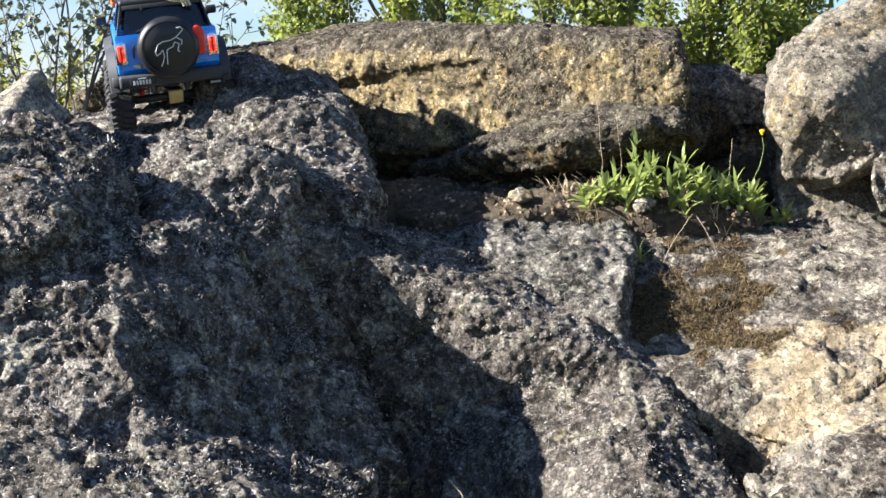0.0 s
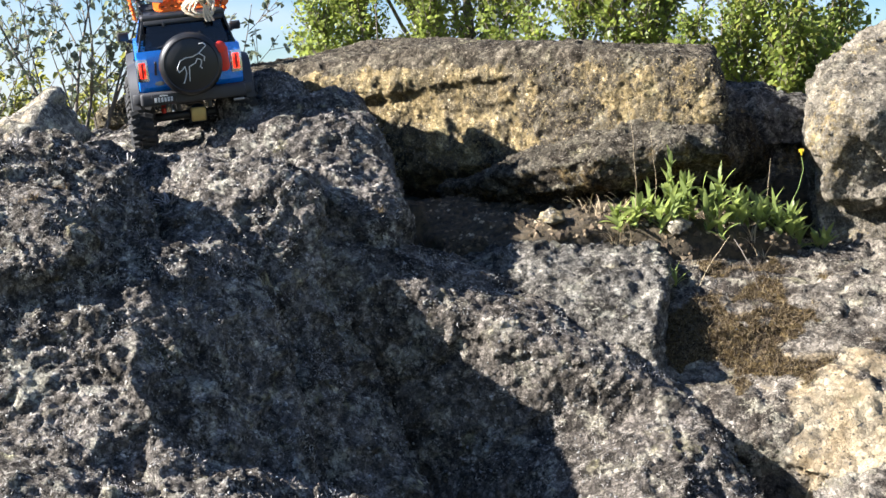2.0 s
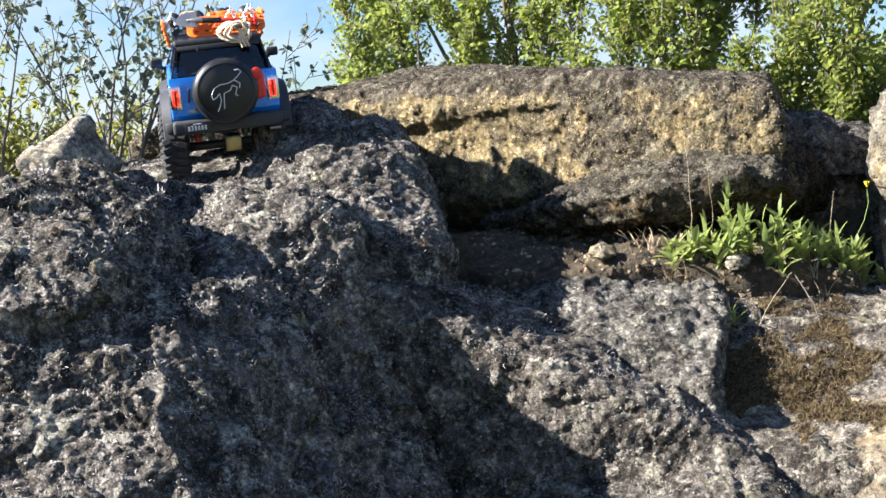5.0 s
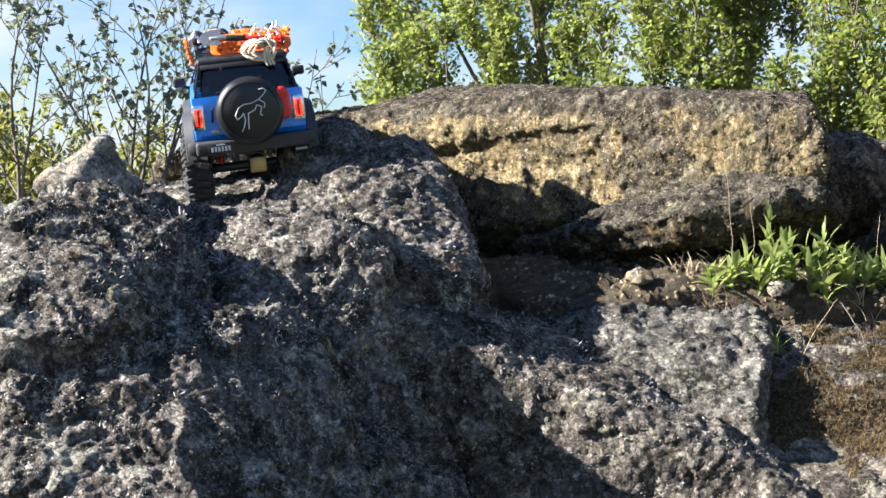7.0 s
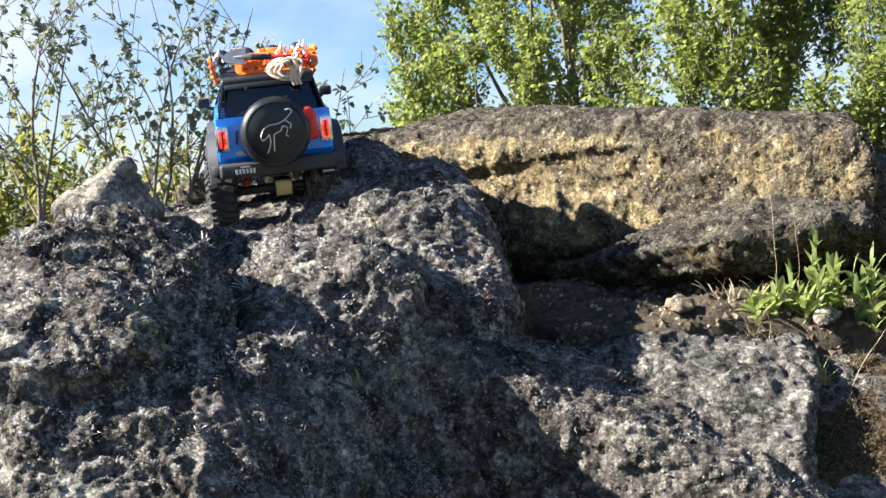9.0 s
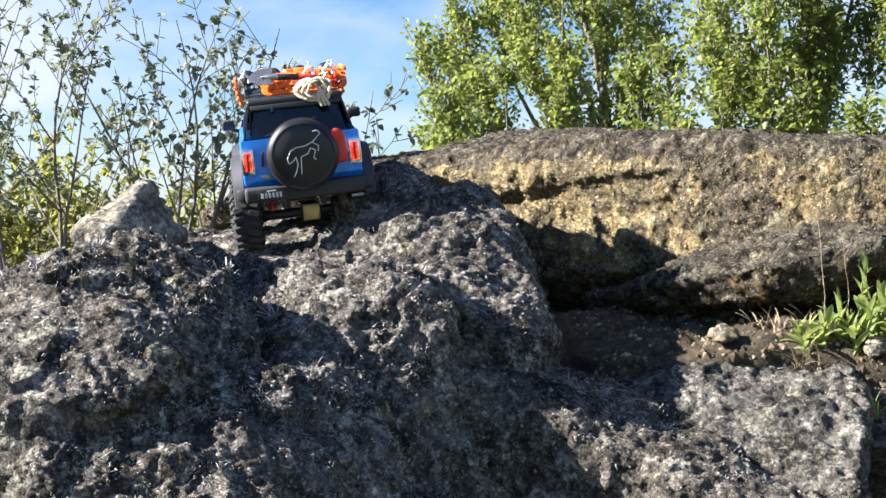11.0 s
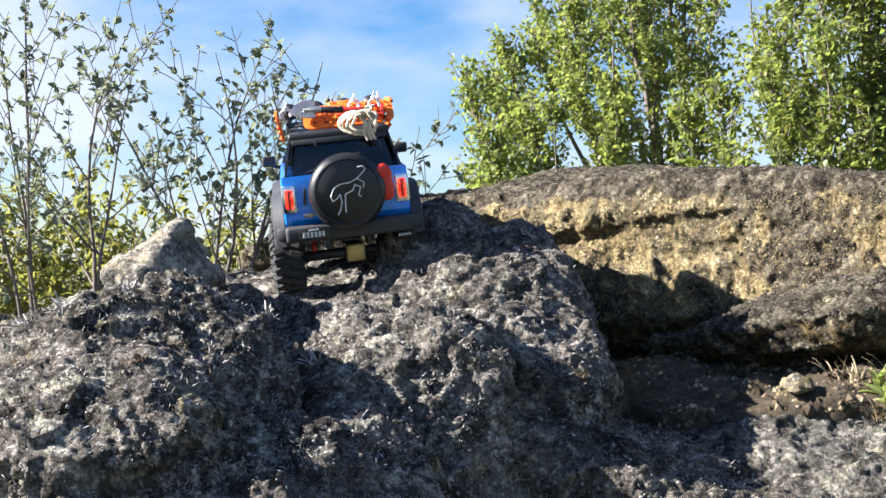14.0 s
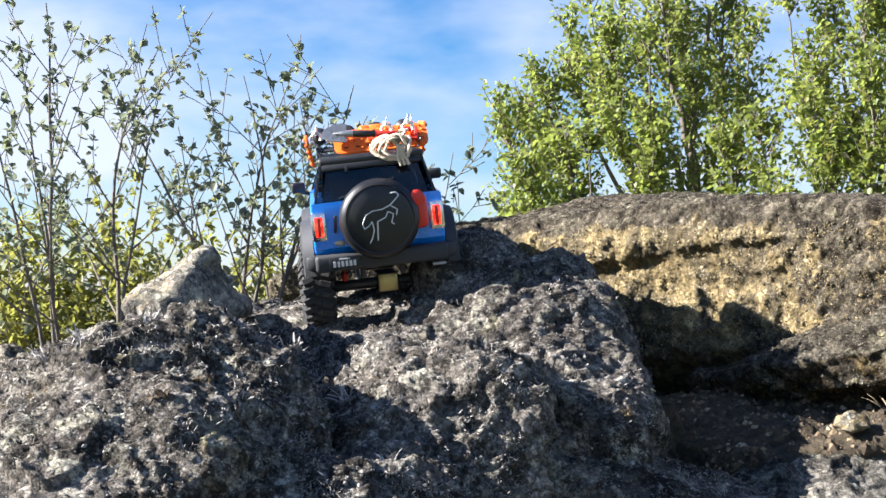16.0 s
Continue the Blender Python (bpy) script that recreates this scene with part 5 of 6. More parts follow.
# roof rack with lamps
bm = bmesh.new()
for s in (-1, 1):
    add_sweep(bm, [(s * 0.074, -0.215, 0.264), (s * 0.078, -0.212, 0.277), (s * 0.078, -0.10, 0.279), (s * 0.078, 0.050, 0.279), (s * 0.072, 0.062, 0.270)], 0.0024, 8)
    for y in (-0.15, -0.06, 0.03):
        add_rod(bm, (s * 0.078, y, 0.261), (s * 0.078, y, 0.279), 0.0022, 8)
for y in (-0.19, -0.13, -0.07, -0.01, 0.05):
    add_rod(bm, (-0.078, y, 0.2715), (0.078, y, 0.2715), 0.0020, 8)
rack = part("roof_rack", bm, BLACK, truck, "thin black roof rack")
for x in (-0.072, -0.025, 0.024, 0.070):
    m = Matrix.Translation((x, 0.046, 0.292)) @ pose(0, 0, 0, -90, 0, 0)
    lamp = part("spotlight", add_lathe(bmesh.new(), [(0, -0.012), (0.006, -0.012), (0.008, -0.006), (0.0135, 0.000), (0.0150, 0.004), (0.0150, 0.010), (0.0135, 0.0105), (0.0135, 0.006)], m, 24), BLACK, rack)
    part("lens", add_lathe(bmesh.new(), [(0.0134, 0.0060), (0.008, 0.0085), (0, 0.0095)], m, 24), SILVER, lamp)

# ---- load on the truck's roof ----
LOAD = TRUCK_POSE @ Matrix.Scale(TRUCK_SCALE, 4)


def loaded(name, bm, mat, label, category, group=""):
    bm.transform(LOAD)
    return tagged(part(name, bm, mat, None), label, category, group)


# slot shade put into the colour: dark bars laid on the board, no openings cut
SLOT = plain("shadowed_slot", (0.16, 0.03, 0.01), 0.8)


def traction_board(m, label):
    """A rounded plastic board with raised studs, a row of slots and ribs."""
    top = tagged(new("traction_board"), label, "traction board", "orange traction boards")
    top.matrix_basis = LOAD @ m
    L, W, T = 0.072, 0.026, 0.004
    out = [(L - 0.014 + 0.014 * math.cos(a), W - 0.014 + 0.014 * math.sin(a)) for a in np.linspace(0, math.pi / 2, 6)]
    out += [(-x, y) for x, y in reversed(out)]
    out += [(-x, -y) for x, y in out]
    bm = add_plate(bmesh.new(), out, T, Matrix())
    bmesh.ops.bevel(bm, geom=[e for e in bm.edges if abs(e.verts[0].co.z - e.verts[1].co.z) < 1e-6], offset=0.0012, segments=2, affect="EDGES")
    bmesh.ops.triangulate(bm, faces=[f for f in bm.faces if len(f.verts) > 6])
    part("board", bm, ORANGE, top)
    bm, rng = bmesh.new(), random.Random(5)
    for i in range(13):
        for j in range(5):
            x, y = -0.060 + 0.010 * i + (0.005 if j % 2 else 0), -0.0195 + 0.0098 * j
            if abs(x) < 0.026 and abs(y) < 0.007 or abs(x) > 0.066:
                continue
            add_box(bm, (x, y, T + 0.0012), (0.0052, 0.0030, 0.0034), (0, 0, 35 if (i + j) % 2 else -35), bevel=0.0006, seg=1)
    part("studs", bm, ORANGE, top)
    bm = bmesh.new()
    for k in range(6):
        add_box(bm, (-0.0175 + 0.007 * k, 0, T + 0.0006), (0.0046, 0.0075, 0.0014), bevel=0.0003, seg=1)
    part("marking", bm, plain("dark_orange", (0.50, 0.05, 0.01), 0.5), top, "plain dark red bars")
    for i in range(7):
        for y in (-0.0145, 0.0145):
            part("slot", add_box(bmesh.new(), (-0.054 + 0.018 * i, y, T + 0.0002), (0.007, 0.0032, 0.0012), bevel=0.0003, seg=1), SLOT, top)
    return top


traction_board(pose(-0.0885, -0.045, 0.272, 0, 0, 0) @ Matrix(((0, -0.17, -0.985, 0), (-1, 0, 0, 0), (0, 0.985, -0.17, 0), (0, 0, 0, 1))), "orange studded traction board strapped upright to the rack's side")
traction_board(pose(0.0885, -0.055, 0.276, 0, 0, 0) @ Matrix(((0, 0.17, 0.985, 0), (1, 0, 0, 0), (0, 0.985, -0.17, 0), (0, 0, 0, 1))), "orange studded traction board strapped upright to the rack's side")
traction_board(pose(0.020, -0.188, 0.2800, 40, 0, 0), "orange traction board leaning across the back of the roof rack")

bm = bmesh.new()
add_lathe(bm, [(0, -0.062), (0.006, -0.0625), (0.007, -0.0605), (0.011, -0.063), (0.012, -0.061), (0.0155, -0.0625), (0.0175, -0.060), (0.0178, -0.03), (0.0168, -0.028), (0.0178, -0.026), (0.0180, 0.02), (0.0168, 0.022),
               (0.0178, 0.024), (0.0172, 0.060), (0.014, 0.062), (0, 0.061)], Matrix.Translation((-0.040, -0.022, 0.2915)) @ pose(0, 0, 0, 90, 0, 6), 28)
for v in bm.verts:
    v.co += 0.0014 * Vector(noise.noise_vector(v.co * 90))
loaded("blanket_roll", bm, TAUPE, "rolled taupe canvas blanket tied on the roof rack", "blanket roll")
for y in (-0.048, 0.002):
    bm = add_lathe(bmesh.new(), [(0.0184, -0.003), (0.0192, -0.003), (0.0192, 0.003), (0.0184, 0.003)], Matrix.Translation((-0.040 + (y + 0.022) * -0.1, y, 0.2915)) @ pose(0, 0, 0, 90, 0, 6), 28)
    loaded("strap", bm, BLACK, "black strap round the blanket roll", "strap", "blanket straps")
bm = add_lathe(bmesh.new(), [(0, -0.027), (0.011, -0.027), (0.0135, -0.024), (0.0135, -0.012), (0.0128, -0.011), (0.0135, -0.010), (0.0135, 0.010), (0.0128, 0.011), (0.0135, 0.012), (0.0135, 0.024), (0.011, 0.027), (0, 0.027)],
               Matrix.Translation((0.018, -0.066, 0.2905)) @ pose(0, 0, 0, 0, 90, 8), 24)
loaded("canister", bm, ORANGE, "small ribbed orange canister on the roof rack", "canister")

# shovel across the back of the rack
shovel = tagged(new("shovel"), "toy shovel with grey blade and red-black handle", "shovel")
shovel.matrix_basis = LOAD @ pose(0.0, -0.196, 0.2885, 38, 6, 0)
blade = [(-0.032, 0.0215)] + [(-0.040 - 0.030 * math.sin(a), 0.0215 * math.cos(a)) for a in np.linspace(0, math.pi, 13)] + [(-0.032, -0.0215)]
bm = add_plate(bmesh.new(), blade, 0.0016, Matrix())
bmesh.ops.triangulate(bm, faces=[f for f in bm.faces if len(f.verts) > 6])
bmesh.ops.subdivide_edges(bm, edges=bm.edges[:], cuts=2)
for v in bm.verts:
    v.co.z += 9.0 * v.co.y ** 2
part("blade", bm, STEEL, shovel, "dull grey steel blade")
bm = add_lathe(bmesh.new(), [(0, -0.024), (0.0015, -0.022), (0.0055, -0.004), (0.0056, 0.006), (0, 0.006)], Matrix.Translation((-0.028, 0, 0.004)) @ pose(0, 0, 0, 0, 90, 0), 16)
part("socket", bm, STEEL, shovel)
part("grip", add_rod(bmesh.new(), (-0.024, 0, 0.004), (0.012, 0, 0.004), 0.0052, 14), BLACK, shovel)
bm = add_rod(bmesh.new(), (0.010, 0, 0.004), (0.050, 0, 0.004), 0.0046, 14)
add_sweep(bm, [(0.048, 0, 0.004), (0.060, 0.012, 0.004), (0.074, 0.012, 0.004), (0.074, -0.012, 0.004), (0.060, -0.012, 0.004), (0.048, 0, 0.004)], 0.0036, 8)
part("handle", bm, RED, shovel, "red plastic handle")

# rope, ties
bm, rng = bmesh.new(), random.Random(9)
for k in range(7):
    pts = []
    ph = rng.uniform(0, 6)
    for s in range(28):
        a = 2 * math.pi * s / 28
        pts.append((0.034 + 0.020 * math.cos(a) + 0.0035 * math.sin(3 * a + ph) + 0.003 * k - 0.01, -0.234 + 0.004 * math.sin(2 * a + ph) - 0.0022 * k, 0.268 + 0.0155 * math.sin(a) + 0.003 * math.cos(2 * a + ph)))
    add_sweep(bm, pts, 0.0024, 6, True)
for k in range(3):
    add_sweep(bm, [(0.050 + 0.005 * k, -0.215 - 0.004 * k, 0.292), (0.046 + 0.004 * k, -0.238 - 0.002 * k, 0.290), (0.042, -0.246, 0.272), (0.040 + 0.006 * k, -0.248, 0.250), (0.044 + 0.006 * k, -0.247, 0.240)], 0.0024, 6)
loaded("rope", bm, ROPE, "knotted bundle of tan rope hanging off the rack", "rope")
for x, y, z in ((-0.078, 0.000, 0.296), (-0.078, -0.088, 0.297), (0.030, -0.196, 0.300), (0.062, -0.205, 0.300), (0.078, -0.03, 0.297)):
    bm = bmesh.new()
    add_sweep(bm, [(x - 0.006, y, z - 0.014), (x - 0.008, y + 0.003, z - 0.004), (x - 0.002, y + 0.002, z + 0.004), (x + 0.007, y, z), (x + 0.008, y - 0.002, z - 0.010)], 0.0028, 6)
    add_box(bm, (x, y, z + 0.004), (0.007, 0.007, 0.006), (20, 10, 30), bevel=0.0015)
    add_sweep(bm, [(x, y, z + 0.005), (x + 0.003, y + 0.006, z + 0.014)], 0.0016, 5)
    loaded("zip_tie", bm, NYLON, "white nylon tie holding the roof load", "cable tie", "white ties")

# ---- small plants and litter ----
ROCKS = [o for o in scene.objects if o.type == "MESH" and o.name.split(".")[0] in ("boulder", "rock_slab", "soil_bank", "stone", "rubble_bank")]
bpy.context.view_layer.update()


def drop(x, y, top=0.9):
    """The height of the highest rock or soil at (x, y)."""
    best = 0.0
    for o in ROCKS:
        hit, p, n, _ = o.ray_cast(Vector((x, y, top)), Vector((0, 0, -1)))
        if hit:
            best = max(best, p.z)
    return best


def blade_mesh(name, length, width, bend, twist, mat, seg=6):
    """A narrow pointed leaf, folded along its rib, arching over."""
    vs, fs = [], []
    for k in range(seg + 1):
        s = k / seg
        ang = bend * s
        y = length * (math.sin(ang) / bend if bend else s)
        z = length * ((1 - math.cos(ang)) / bend if bend else 0)
        w = width * (math.sin(math.pi * min(1.0, 0.12 + 0.88 * s)) ** 0.8) * 0.5 if k < seg else 0.0005
        tw = twist * s
        for off, lift in ((-w, 0.25 * w), (0, 0), (w, 0.25 * w)):
            vs.append((off * math.cos(tw), y + off * math.sin(tw) * 0.4, -z + lift + off * math.sin(tw)))
    for k in range(seg):
        for j in (0, 1):
            a = 3 * k + j
            fs.append((a, a + 1, a + 4, a + 3))
    me = bpy.data.meshes.new(name)
    me.from_pydata(vs, [], fs)
    me.materials.append(mat)
    me.polygons.foreach_set("use_smooth", np.ones(len(me.polygons), dtype=bool))
    return me


BLADES = [blade_mesh("leaf", 0.046, 0.0135, 0.6, 0.4, HERB_LEAF, 4), blade_mesh("leaf", 0.036, 0.0125, 0.9, -0.5, HERB_LEAF, 4), blade_mesh("leaf", 0.052, 0.0100, 0.35, 0.6, HERB_LEAF, 4)]
GREEN_STEM = plain("green_stem", (0.14, 0.19, 0.05), 0.6)


def herb(x, y, height, seed, count):
    """An upright leafy plant rooted in the soil."""
    rng = random.Random(seed)
    z = drop(x, y) - 0.004
    if z > 0.83:
        return None
    top = tagged(new("herb"), "bright green herb with narrow pointed leaves in soil", "plant", "green herbs on the ledge")
    top.location = (x, y, z)
    lean = Vector((rng.uniform(-0.25, 0.25), rng.uniform(-0.2, 0.2), 1))
    pts = [lean * height * s / 5 + Vector((0.006 * math.sin(s * 1.7 + seed), 0, 0)) for s in range(6)]
    vs, fs = [], []
    tube(vs, fs, pts, [0.0022 - 0.0003 * s for s in range(6)], 5)
    mesh_object("stem", vs, fs, GREEN_STEM, top)
    count = int(count * 1.25)
    for k in range(count):
        s = (k + 0.3) / count
        ob = new("leaf", BLADES[k % 3])
        ob.parent = top
        size = (0.75 + 0.5 * rng.random()) * (1.15 - 0.45 * s)
        ob.matrix_basis = Matrix.Translation(lean * height * s) @ pose(0, 0, 0, 0, 0, math.degrees(k * 2.4 + seed)) @ pose(0, 0, 0, 52 + 28 * s + rng.uniform(-22, 16), 0, 0) @ Matrix.Scale(size, 4)
    return top


HERBS = (((0.590, 2.640, 0.785), 0.125, 13), ((0.557, 2.630, 0.781), 0.060, 10), ((0.524, 2.620, 0.782), 0.045, 8), ((0.617, 2.620, 0.781), 0.080, 10), ((0.647, 2.660, 0.781), 0.070, 10), ((0.667, 2.620, 0.781), 0.075, 10),
         ((0.699, 2.660, 0.778), 0.085, 10), ((0.714, 2.620, 0.778), 0.070, 9), ((0.748, 2.650, 0.776), 0.050, 9), ((0.771, 2.630, 0.777), 0.045, 9), ((0.801, 2.660, 0.773), 0.050, 9), ((0.825, 2.640, 0.774), 0.045, 8),
         ((0.853, 2.660, 0.772), 0.030, 7), ((0.887, 2.660, 0.772), 0.018, 6), ((0.499, 2.620, 0.782), 0.022, 6), ((0.596, 2.600, 0.781), 0.050, 8), ((0.691, 2.600, 0.780), 0.045, 8), ((0.802, 2.620, 0.775), 0.035, 8))
MORE = random.Random(77)
HERBS += tuple(((p[0] + MORE.uniform(-0.03, 0.03), p[1] + MORE.uniform(-0.03, 0.04), 0), h * MORE.uniform(0.5, 1.0), 8) for p, h, c in HERBS)
for k, (p, h, c) in enumerate(HERBS):
    herb(p[0], p[1], h, 300 + k, c)

# small grass tuft on the ledge
GRASS_BLADES = [blade_mesh("blade", 0.045, 0.0035, 0.5, 0.2, HERB_LEAF), blade_mesh("blade", 0.034, 0.0032, 0.9, -0.2, HERB_LEAF)]


def tuft(p, count, size, seed, blades, label, group=""):
    rng = random.Random(seed)
    top = tagged(new("grass_tuft"), label, "grass", group)
    top.location = p
    for k in range(count):
        ob = new("blade", blades[k % 2])
        ob.parent = top
        ob.matrix_basis = Matrix.Translation((rng.uniform(-0.010, 0.010), rng.uniform(-0.006, 0.006), -0.003)) @ pose(0, 0, 0, 0, 0, rng.uniform(0, 360)) @ pose(0, 0, 0, rng.uniform(50, 88), 0, 0) @ Matrix.Scale(size * rng.uniform(0.7, 1.2), 4)


tuft((0.572, 2.500, 0.707), 26, 1.0, 5, GRASS_BLADES, "small green grass tuft in a rock crack")
DRY_BLADES = [blade_mesh("blade", 0.060, 0.0024, 0.9, 0.3, STRAW), blade_mesh("blade", 0.045, 0.0020, 1.4, -0.4, STRAW)]
rng = random.Random(21)
for k in range(16):
    x, y = rng.uniform(0.36, 1.02), rng.uniform(2.60, 2.72)
    tuft((x, y, drop(x, y)), 14, rng.uniform(0.6, 1.0), 30 + k, DRY_BLADES, "dry straw-coloured grass on bare soil", "dry grass tufts")


def stalk(name, pts, r, mat, label, category, group=""):
    pts = [Vector(p) for p in pts]
    fine = []
    for a, b in zip(pts, pts[1:]):
        fine += [a.lerp(b, s / 4) for s in range(4)]
    fine.append(pts[-1])
    for k in range(1, len(fine) - 1):
        fine[k] = fine[k] + 0.0015 * Vector(noise.noise_vector(fine[k] * 40))
    vs, fs = [], []
    tube(vs, fs, fine, [r * (1 - 0.6 * k / len(fine)) for k in range(len(fine))], 5)
    return tagged(mesh_object(name, vs, fs, mat), label, category, group)


DRY = "dry stalks over the ledge"
stalk("dry_stalk", [(0.616, 2.490, 0.691), (0.641, 2.500, 0.741), (0.663, 2.500, 0.773), (0.680, 2.500, 0.796)], 0.0008, STRAW, "pale dry grass stalk leaning over rock", "dry stalk", DRY)
stalk("dry_stalk", [(0.713, 2.520, 0.727), (0.729, 2.460, 0.669), (0.774, 2.420, 0.579), (0.801, 2.380, 0.511), (0.795, 2.340, 0.477)], 0.0011, BARK, "thin brown bramble stem trailing down the ledge", "dry stalk", DRY)
stalk("dry_stalk", [(0.710, 2.600, 0.784), (0.719, 2.500, 0.740), (0.726, 2.470, 0.700)], 0.0009, BARK, "thin brown bramble stem trailing down the ledge", "dry stalk", DRY)
stalk("dry_stalk", [(0.524, 2.620, 0.782), (0.528, 2.620, 0.886), (0.518, 2.620, 0.996), (0.509, 2.620, 1.039)], 0.0006, STRAW, "tall thin dry stem beside green herbs", "dry stalk", DRY)
stalk("dry_stalk", [(0.561, 2.620, 0.782), (0.566, 2.620, 0.886), (0.550, 2.600, 0.985)], 0.0006, STRAW, "tall thin dry stem beside green herbs", "dry stalk", DRY)
stalk("dry_stalk", [(0.785, 2.640, 0.776), (0.782, 2.640, 0.850), (0.789, 2.640, 0.933)], 0.0007, STRAW, "tall thin dry stem beside green herbs", "dry stalk", DRY)
stalk("dry_stalk", [(0.714, 2.120, 0.396), (0.746, 2.160, 0.434), (0.785, 2.200, 0.469)], 0.0008, STRAW, "pale dry grass stalk leaning over rock", "dry stalk", DRY)
stalk("dry_stalk", [(0.728, 2.120, 0.410), (0.771, 2.120, 0.428), (0.799, 2.120, 0.459)], 0.0008, STRAW, "pale dry grass stalk leaning over rock", "dry stalk", DRY)
flower = tagged(new("flower"), "small yellow flower on a thin bent stem", "flower")
vs, fs = [], []
tube(vs, fs, [Vector(p) for p in ((0.805, 2.620, 0.778), (0.818, 2.620, 0.834), (0.837, 2.610, 0.879), (0.845, 2.610, 0.915), (0.841, 2.610, 0.936))], [0.0008] * 5, 5)
mesh_object("stem", vs, fs, GREEN_STEM, flower)
bm, rng = bmesh.new(), random.Random(3)
for k in range(14):
    b2 = add_box(bmesh.new(), (0, 0, 0.006), (0.0022, 0.0010, 0.012), bevel=0.0004, seg=1)
    b2.transform(Matrix.Translation((0.841, 2.610, 0.940)) @ pose(0, 0, 0, rng.uniform(-30, 30), rng.uniform(-30, 30), 25 * k))
    join(bm, b2)
part("petals", bm, plain("yellow_petal", (0.72, 0.50, 0.02), 0.6), flower)
stalk("twig", [(-0.460, 1.990, 0.679), (-0.445, 1.980, 0.662), (-0.425, 1.970, 0.646)], 0.0014, STRAW, "short pale dry twig lying on the boulder", "twig")
stalk("twig", [(0.180, 1.970, 0.424), (0.196, 1.950, 0.409), (0.203, 1.940, 0.396)], 0.0014, STRAW, "short pale dry twig lying on the boulder", "twig")


# ---- crumbs and lichen on the rocks ----
def crumb_material():
    k = Mat("crumbs")
    a = k.mix(k.ramp(k.island(), 0.0, 0.55), (0.06, 0.06, 0.06), (0.24, 0.23, 0.21))
    return k.done(k.mix(k.ramp(k.island(), 0.7, 1.0), a, (0.32, 0.30, 0.26)), 0.9, k.bump(k.noise(400, 3), 0.001, 0.6))


CRUMB = crumb_material()


def crumbs(rock_ob, count, lo, hi, seed, mat=None, label="loose grey grit and lichen flakes on rock", where=None):
    """Loose grains and lichen flakes: small uneven wedges sitting on the skin of a rock."""
    me = rock_ob.data
    n = len(me.vertices)
    co, nr = np.empty(n * 3), np.empty(n * 3)
    me.vertices.foreach_get("co", co), me.vertices.foreach_get("normal", nr)
    co, nr = co.reshape(-1, 3), nr.reshape(-1, 3)
    ok = np.where((nr[:, 1] < 0.45) & (nr[:, 2] > -0.35) & (co[:, 2] > 0.4))[0]
    if where:
        ok = ok[where(co[ok], nr[ok])]
    rs = np.random.RandomState(seed)
    pick = rs.choice(ok, count)
    size = lo + (hi - lo) * rs.rand(count) ** 3
    c, m = co[pick], nr[pick]
    t1 = np.cross(m, rs.normal(size=(count, 3)))
    t1 /= np.linalg.norm(t1, axis=1, keepdims=True) + 1e-9
    t2 = np.cross(m, t1)
    c = c + t1 * rs.uniform(-0.006, 0.006, (count, 1)) + t2 * rs.uniform(-0.006, 0.006, (count, 1))
    V = np.empty((count, 5, 3))
    for k, (a, b, h) in enumerate(((1, 0, -0.25), (-0.3, 0.9, -0.25), (-0.8, -0.2, -0.25), (0.2, -0.9, -0.25), (0, 0, 0.5))):
        s = size * (0.7 + 0.6 * rs.rand(count))
        V[:, k] = c + t1 * (a * s)[:, None] + t2 * (b * s)[:, None] + m * (h * s)[:, None]
    base = (np.arange(count) * 5)[:, None]
    F = np.concatenate([base + f for f in ((0, 1, 4), (1, 2, 4), (2, 3, 4), (3, 0, 4))])
    out = bpy.data.meshes.new("grit")
    out.from_pydata(V.reshape(-1, 3).tolist(), [], F.tolist())
    out.materials.append(mat or CRUMB)
    tagged(new("grit", out), label, kind="stuff")




def lichen_material():
    k = Mat("lichen")
    a = k.mix(k.ramp(k.island(), 0.0, 0.6), (0.15, 0.13, 0.115), (0.34, 0.315, 0.29))
    return k.done(k.mix(k.ramp(k.island(), 0.75, 1.0), a, (0.42, 0.41, 0.36)), 0.9)


LICHEN = lichen_material()


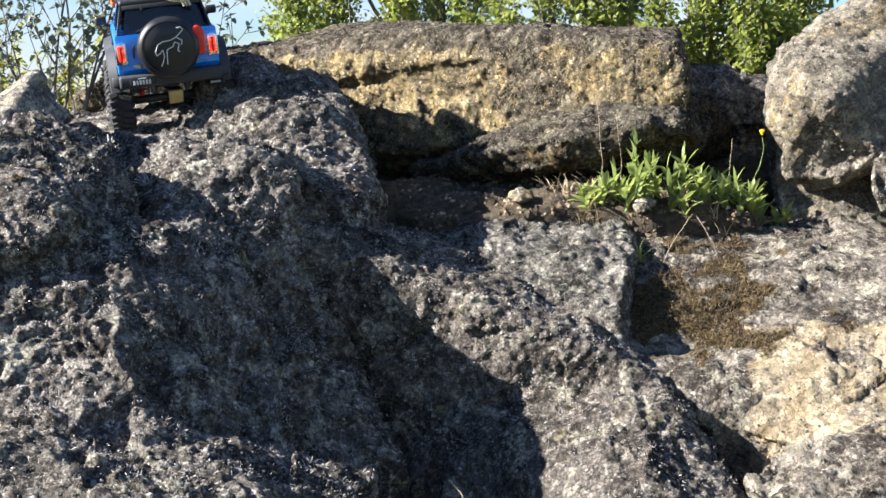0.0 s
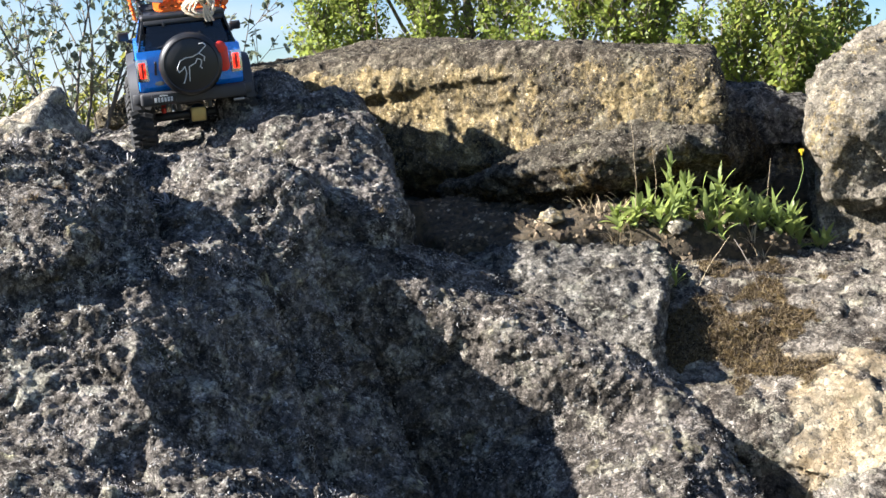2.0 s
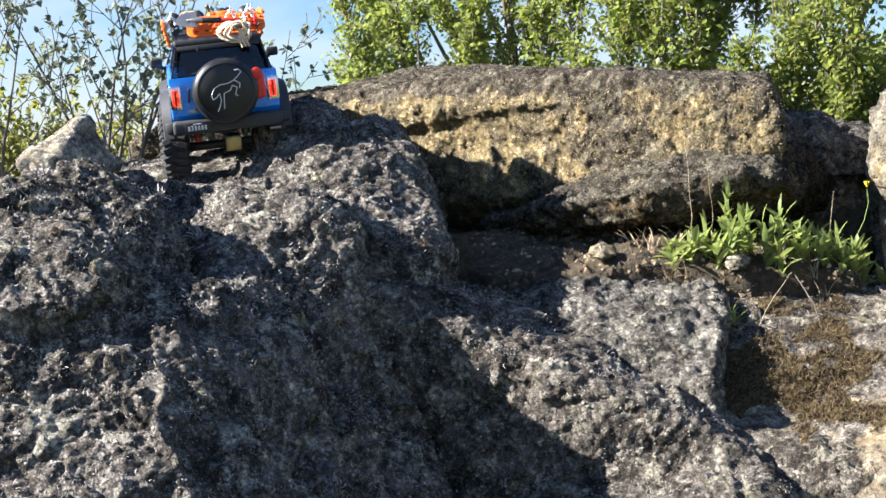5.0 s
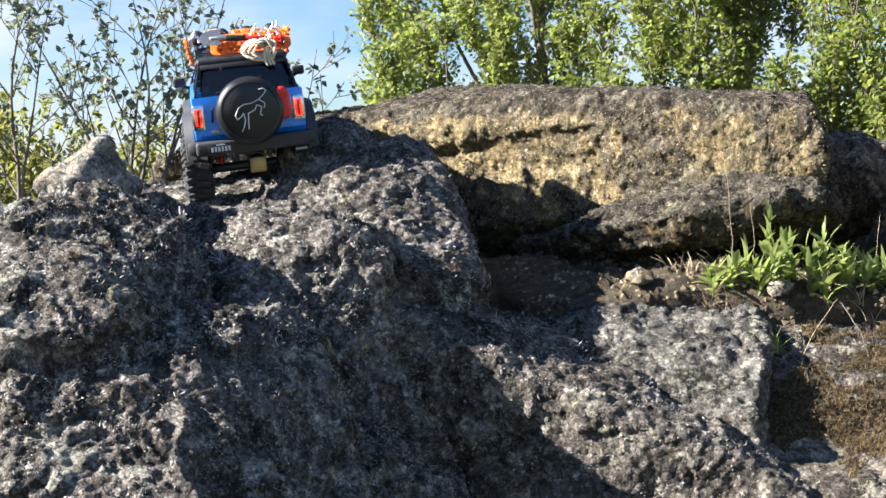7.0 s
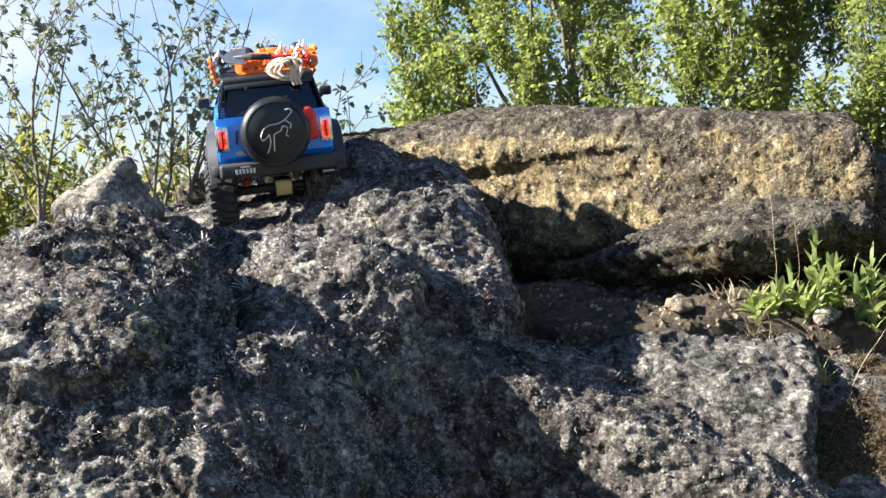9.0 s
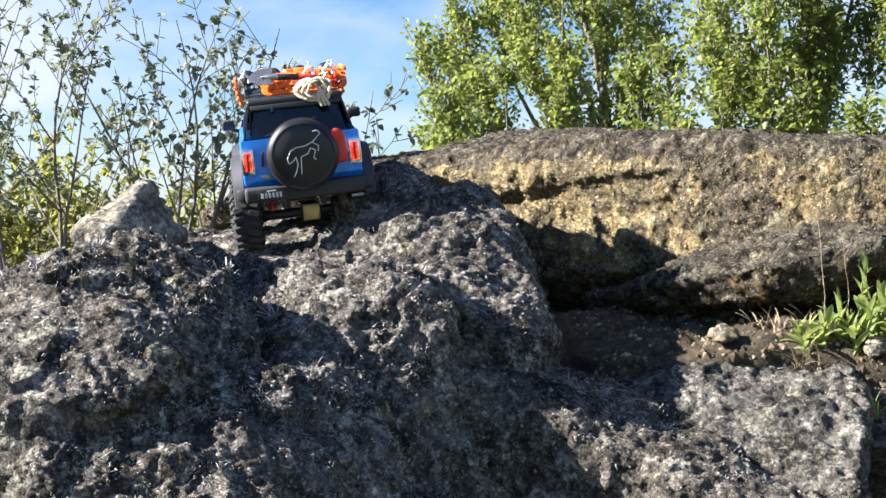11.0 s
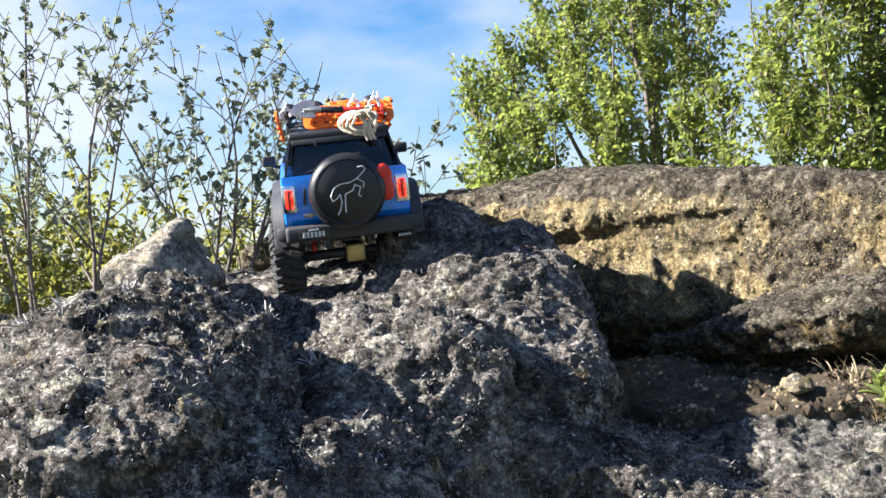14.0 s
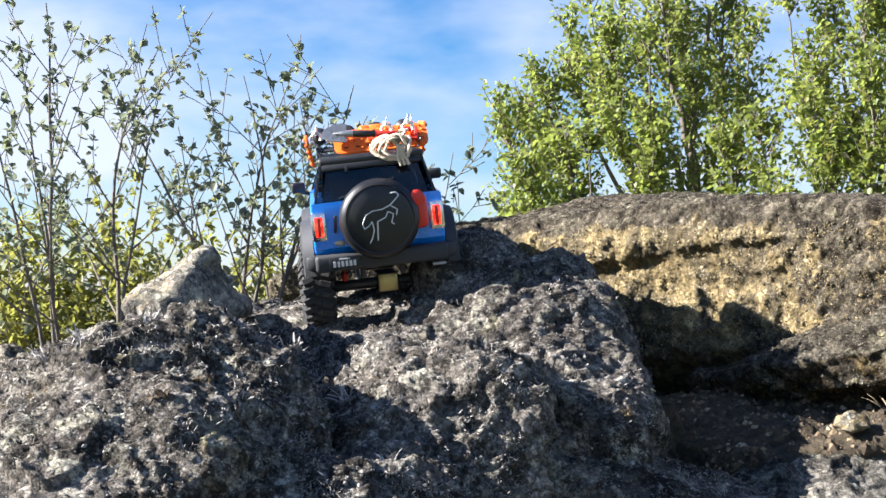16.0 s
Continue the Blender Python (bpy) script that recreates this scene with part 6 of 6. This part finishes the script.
def lichen(rock_ob, count, seed, mat=None, scale=1.0, label="grey bushy lichen growing in patches on rock", name="lichen", key=""):
    """Tiny upright fronds of lichen or moss, thick in patches."""
    me = rock_ob.data
    n = len(me.vertices)
    co, nr = np.empty(n * 3), np.empty(n * 3)
    me.vertices.foreach_get("co", co), me.vertices.foreach_get("normal", nr)
    co, nr = co.reshape(-1, 3), nr.reshape(-1, 3)
    patch = smoothstep(fbm(co, 0.06, 3), 0.05, 0.55)
    if key:
        grown = np.empty(n, dtype=np.float32)
        me.attributes[key].data.foreach_get("value", grown)
        patch = smoothstep(grown, 0.35, 0.7)
    rs = np.random.RandomState(seed)
    ok = np.where((nr[:, 1] < 0.4) & (nr[:, 2] > -0.1) & (co[:, 2] > 0.4) & (rs.rand(n) < patch))[0]
    pick = rs.choice(ok, count)
    m = nr[pick] + 0.8 * rs.normal(size=(count, 3))
    m /= np.linalg.norm(m, axis=1, keepdims=True)
    side = np.cross(m, rs.normal(size=(count, 3)))
    side /= np.linalg.norm(side, axis=1, keepdims=True) + 1e-9
    ln, c = scale * (0.003 + 0.007 * rs.rand(count) ** 2)[:, None], co[pick] + 0.003 * rs.normal(size=(count, 3))
    V = np.stack([c - side * 0.0006, c + side * 0.0006, c + m * ln * 0.6 + side * 0.0005, c + m * ln], 1)
    base = (np.arange(count) * 4)[:, None]
    F = np.concatenate([base + f for f in ((0, 1, 2), (0, 2, 3))])
    out = bpy.data.meshes.new(name)
    out.from_pydata(V.reshape(-1, 3).tolist(), [], F.tolist())
    out.materials.append(mat or LICHEN)
    tagged(new(name, out), label, kind="stuff")


for k, o in enumerate([o for o in ROCKS if o.name.split(".")[0] == "boulder"][:4]):
    crumbs(o, (12000, 6000, 5000, 5000)[k], 0.0012, 0.0042, 80 + k)
    lichen(o, (22000, 5000, 6000, 5000)[k], 120 + k)


def tinted(name, a, b, c):
    k = Mat(name)
    col = k.mix(k.ramp(k.island(), 0.0, 0.7), a, b)
    return k.done(k.mix(k.ramp(k.island(), 0.8, 1.0), col, c), 0.92)


DRY_MOSS = tinted("dry_moss", (0.040, 0.027, 0.014), (0.125, 0.088, 0.045), (0.22, 0.17, 0.09))
LITTER = tinted("soil_litter", (0.035, 0.024, 0.014), (0.15, 0.105, 0.06), (0.36, 0.29, 0.19))
lichen(LEDGE_ROCK, 16000, 71, DRY_MOSS, 1.5, "brown and yellow dry moss in pockets of the ledge", "moss", "moss")
crumbs(SOIL_ROCK, 16000, 0.0015, 0.010, 72, LITTER, "dark crumbs of soil and dry litter")
OCHRE_GRIT = tinted("ochre_grit", (0.07, 0.055, 0.030), (0.22, 0.165, 0.075), (0.34, 0.28, 0.155))
BROWN_GRIT = tinted("brown_grit", (0.030, 0.026, 0.020), (0.115, 0.10, 0.078), (0.20, 0.18, 0.145))
crumbs(SLAB_ROCK, 16000, 0.0013, 0.0036, 73, OCHRE_GRIT, "crumbling ochre grains on the broken slab face", lambda co, nr: (nr[:, 1] < -0.3) & (co[:, 2] < 1.10 + 0.05 * co[:, 0]))
crumbs(SLAB_ROCK, 7000, 0.0012, 0.0038, 74, BROWN_GRIT, "dark grains and lichen flakes on the slab crust")
crumbs(LOW_ROCK, 6000, 0.0012, 0.0038, 75, BROWN_GRIT, "dark grains and lichen flakes on the lower slab")
crumbs(RIGHT_ROCK, 8000, 0.0015, 0.0055, 76, BROWN_GRIT, "brown grains and lichen flakes on the large boulder")
crumbs(LEDGE_ROCK, 9000, 0.0012, 0.0045, 77, BROWN_GRIT, "loose grains and lichen flakes on the ledge")

# clumps of moss and bushy lichen
GREY_FRONDS = [blade_mesh("frond", 0.020, 0.0018, 0.6, 0.5, LICHEN, 3), blade_mesh("frond", 0.015, 0.0016, 1.1, -0.6, LICHEN, 3)]
BROWN_FRONDS = [blade_mesh("frond", 0.018, 0.0018, 0.8, 0.5, DRY_MOSS, 3), blade_mesh("frond", 0.013, 0.0016, 1.2, -0.6, DRY_MOSS, 3)]


def clump(p, count, size, seed, fronds, name, label, group):
    rng = random.Random(seed)
    top = tagged(new(name), label, "moss" if "moss" in name else "lichen", group)
    top.location = (p[0], p[1], drop(p[0], p[1], 1.05) - 0.002)
    for k in range(count):
        a, r = rng.uniform(0, 360), rng.uniform(0, 0.012) * size
        ob = new("frond", fronds[k % 2])
        ob.parent = top
        ob.matrix_basis = Matrix.Translation((r * math.cos(a), r * math.sin(a), 0)) @ pose(0, 0, 0, 0, 0, rng.uniform(0, 360)) @ pose(0, 0, 0, rng.uniform(15, 88), 0, 0) @ Matrix.Scale(size * rng.uniform(0.6, 1.2), 4)


for k, p in enumerate(((-0.460, 2.150, 0.870), (-0.481, 2.060, 0.785), (0.040, 2.450, 0.836), (-0.402, 2.100, 0.784), (-0.291, 2.300, 0.861))):
    clump(p, 42, 1.1, 500 + k, BROWN_FRONDS, "moss_clump", "small clump of dry brown moss on rock", "moss clumps")
for k, p in enumerate(((-0.244, 2.200, 0.766), (-0.611, 2.200, 0.899), (-0.382, 2.320, 0.931), (-0.660, 2.200, 0.885), (-0.314, 2.360, 0.923), (-0.551, 2.260, 0.953))):
    clump(p, 46, 1.3, 520 + k, GREY_FRONDS, "lichen_clump", "pale grey bushy lichen clump on rock", "lichen clumps")
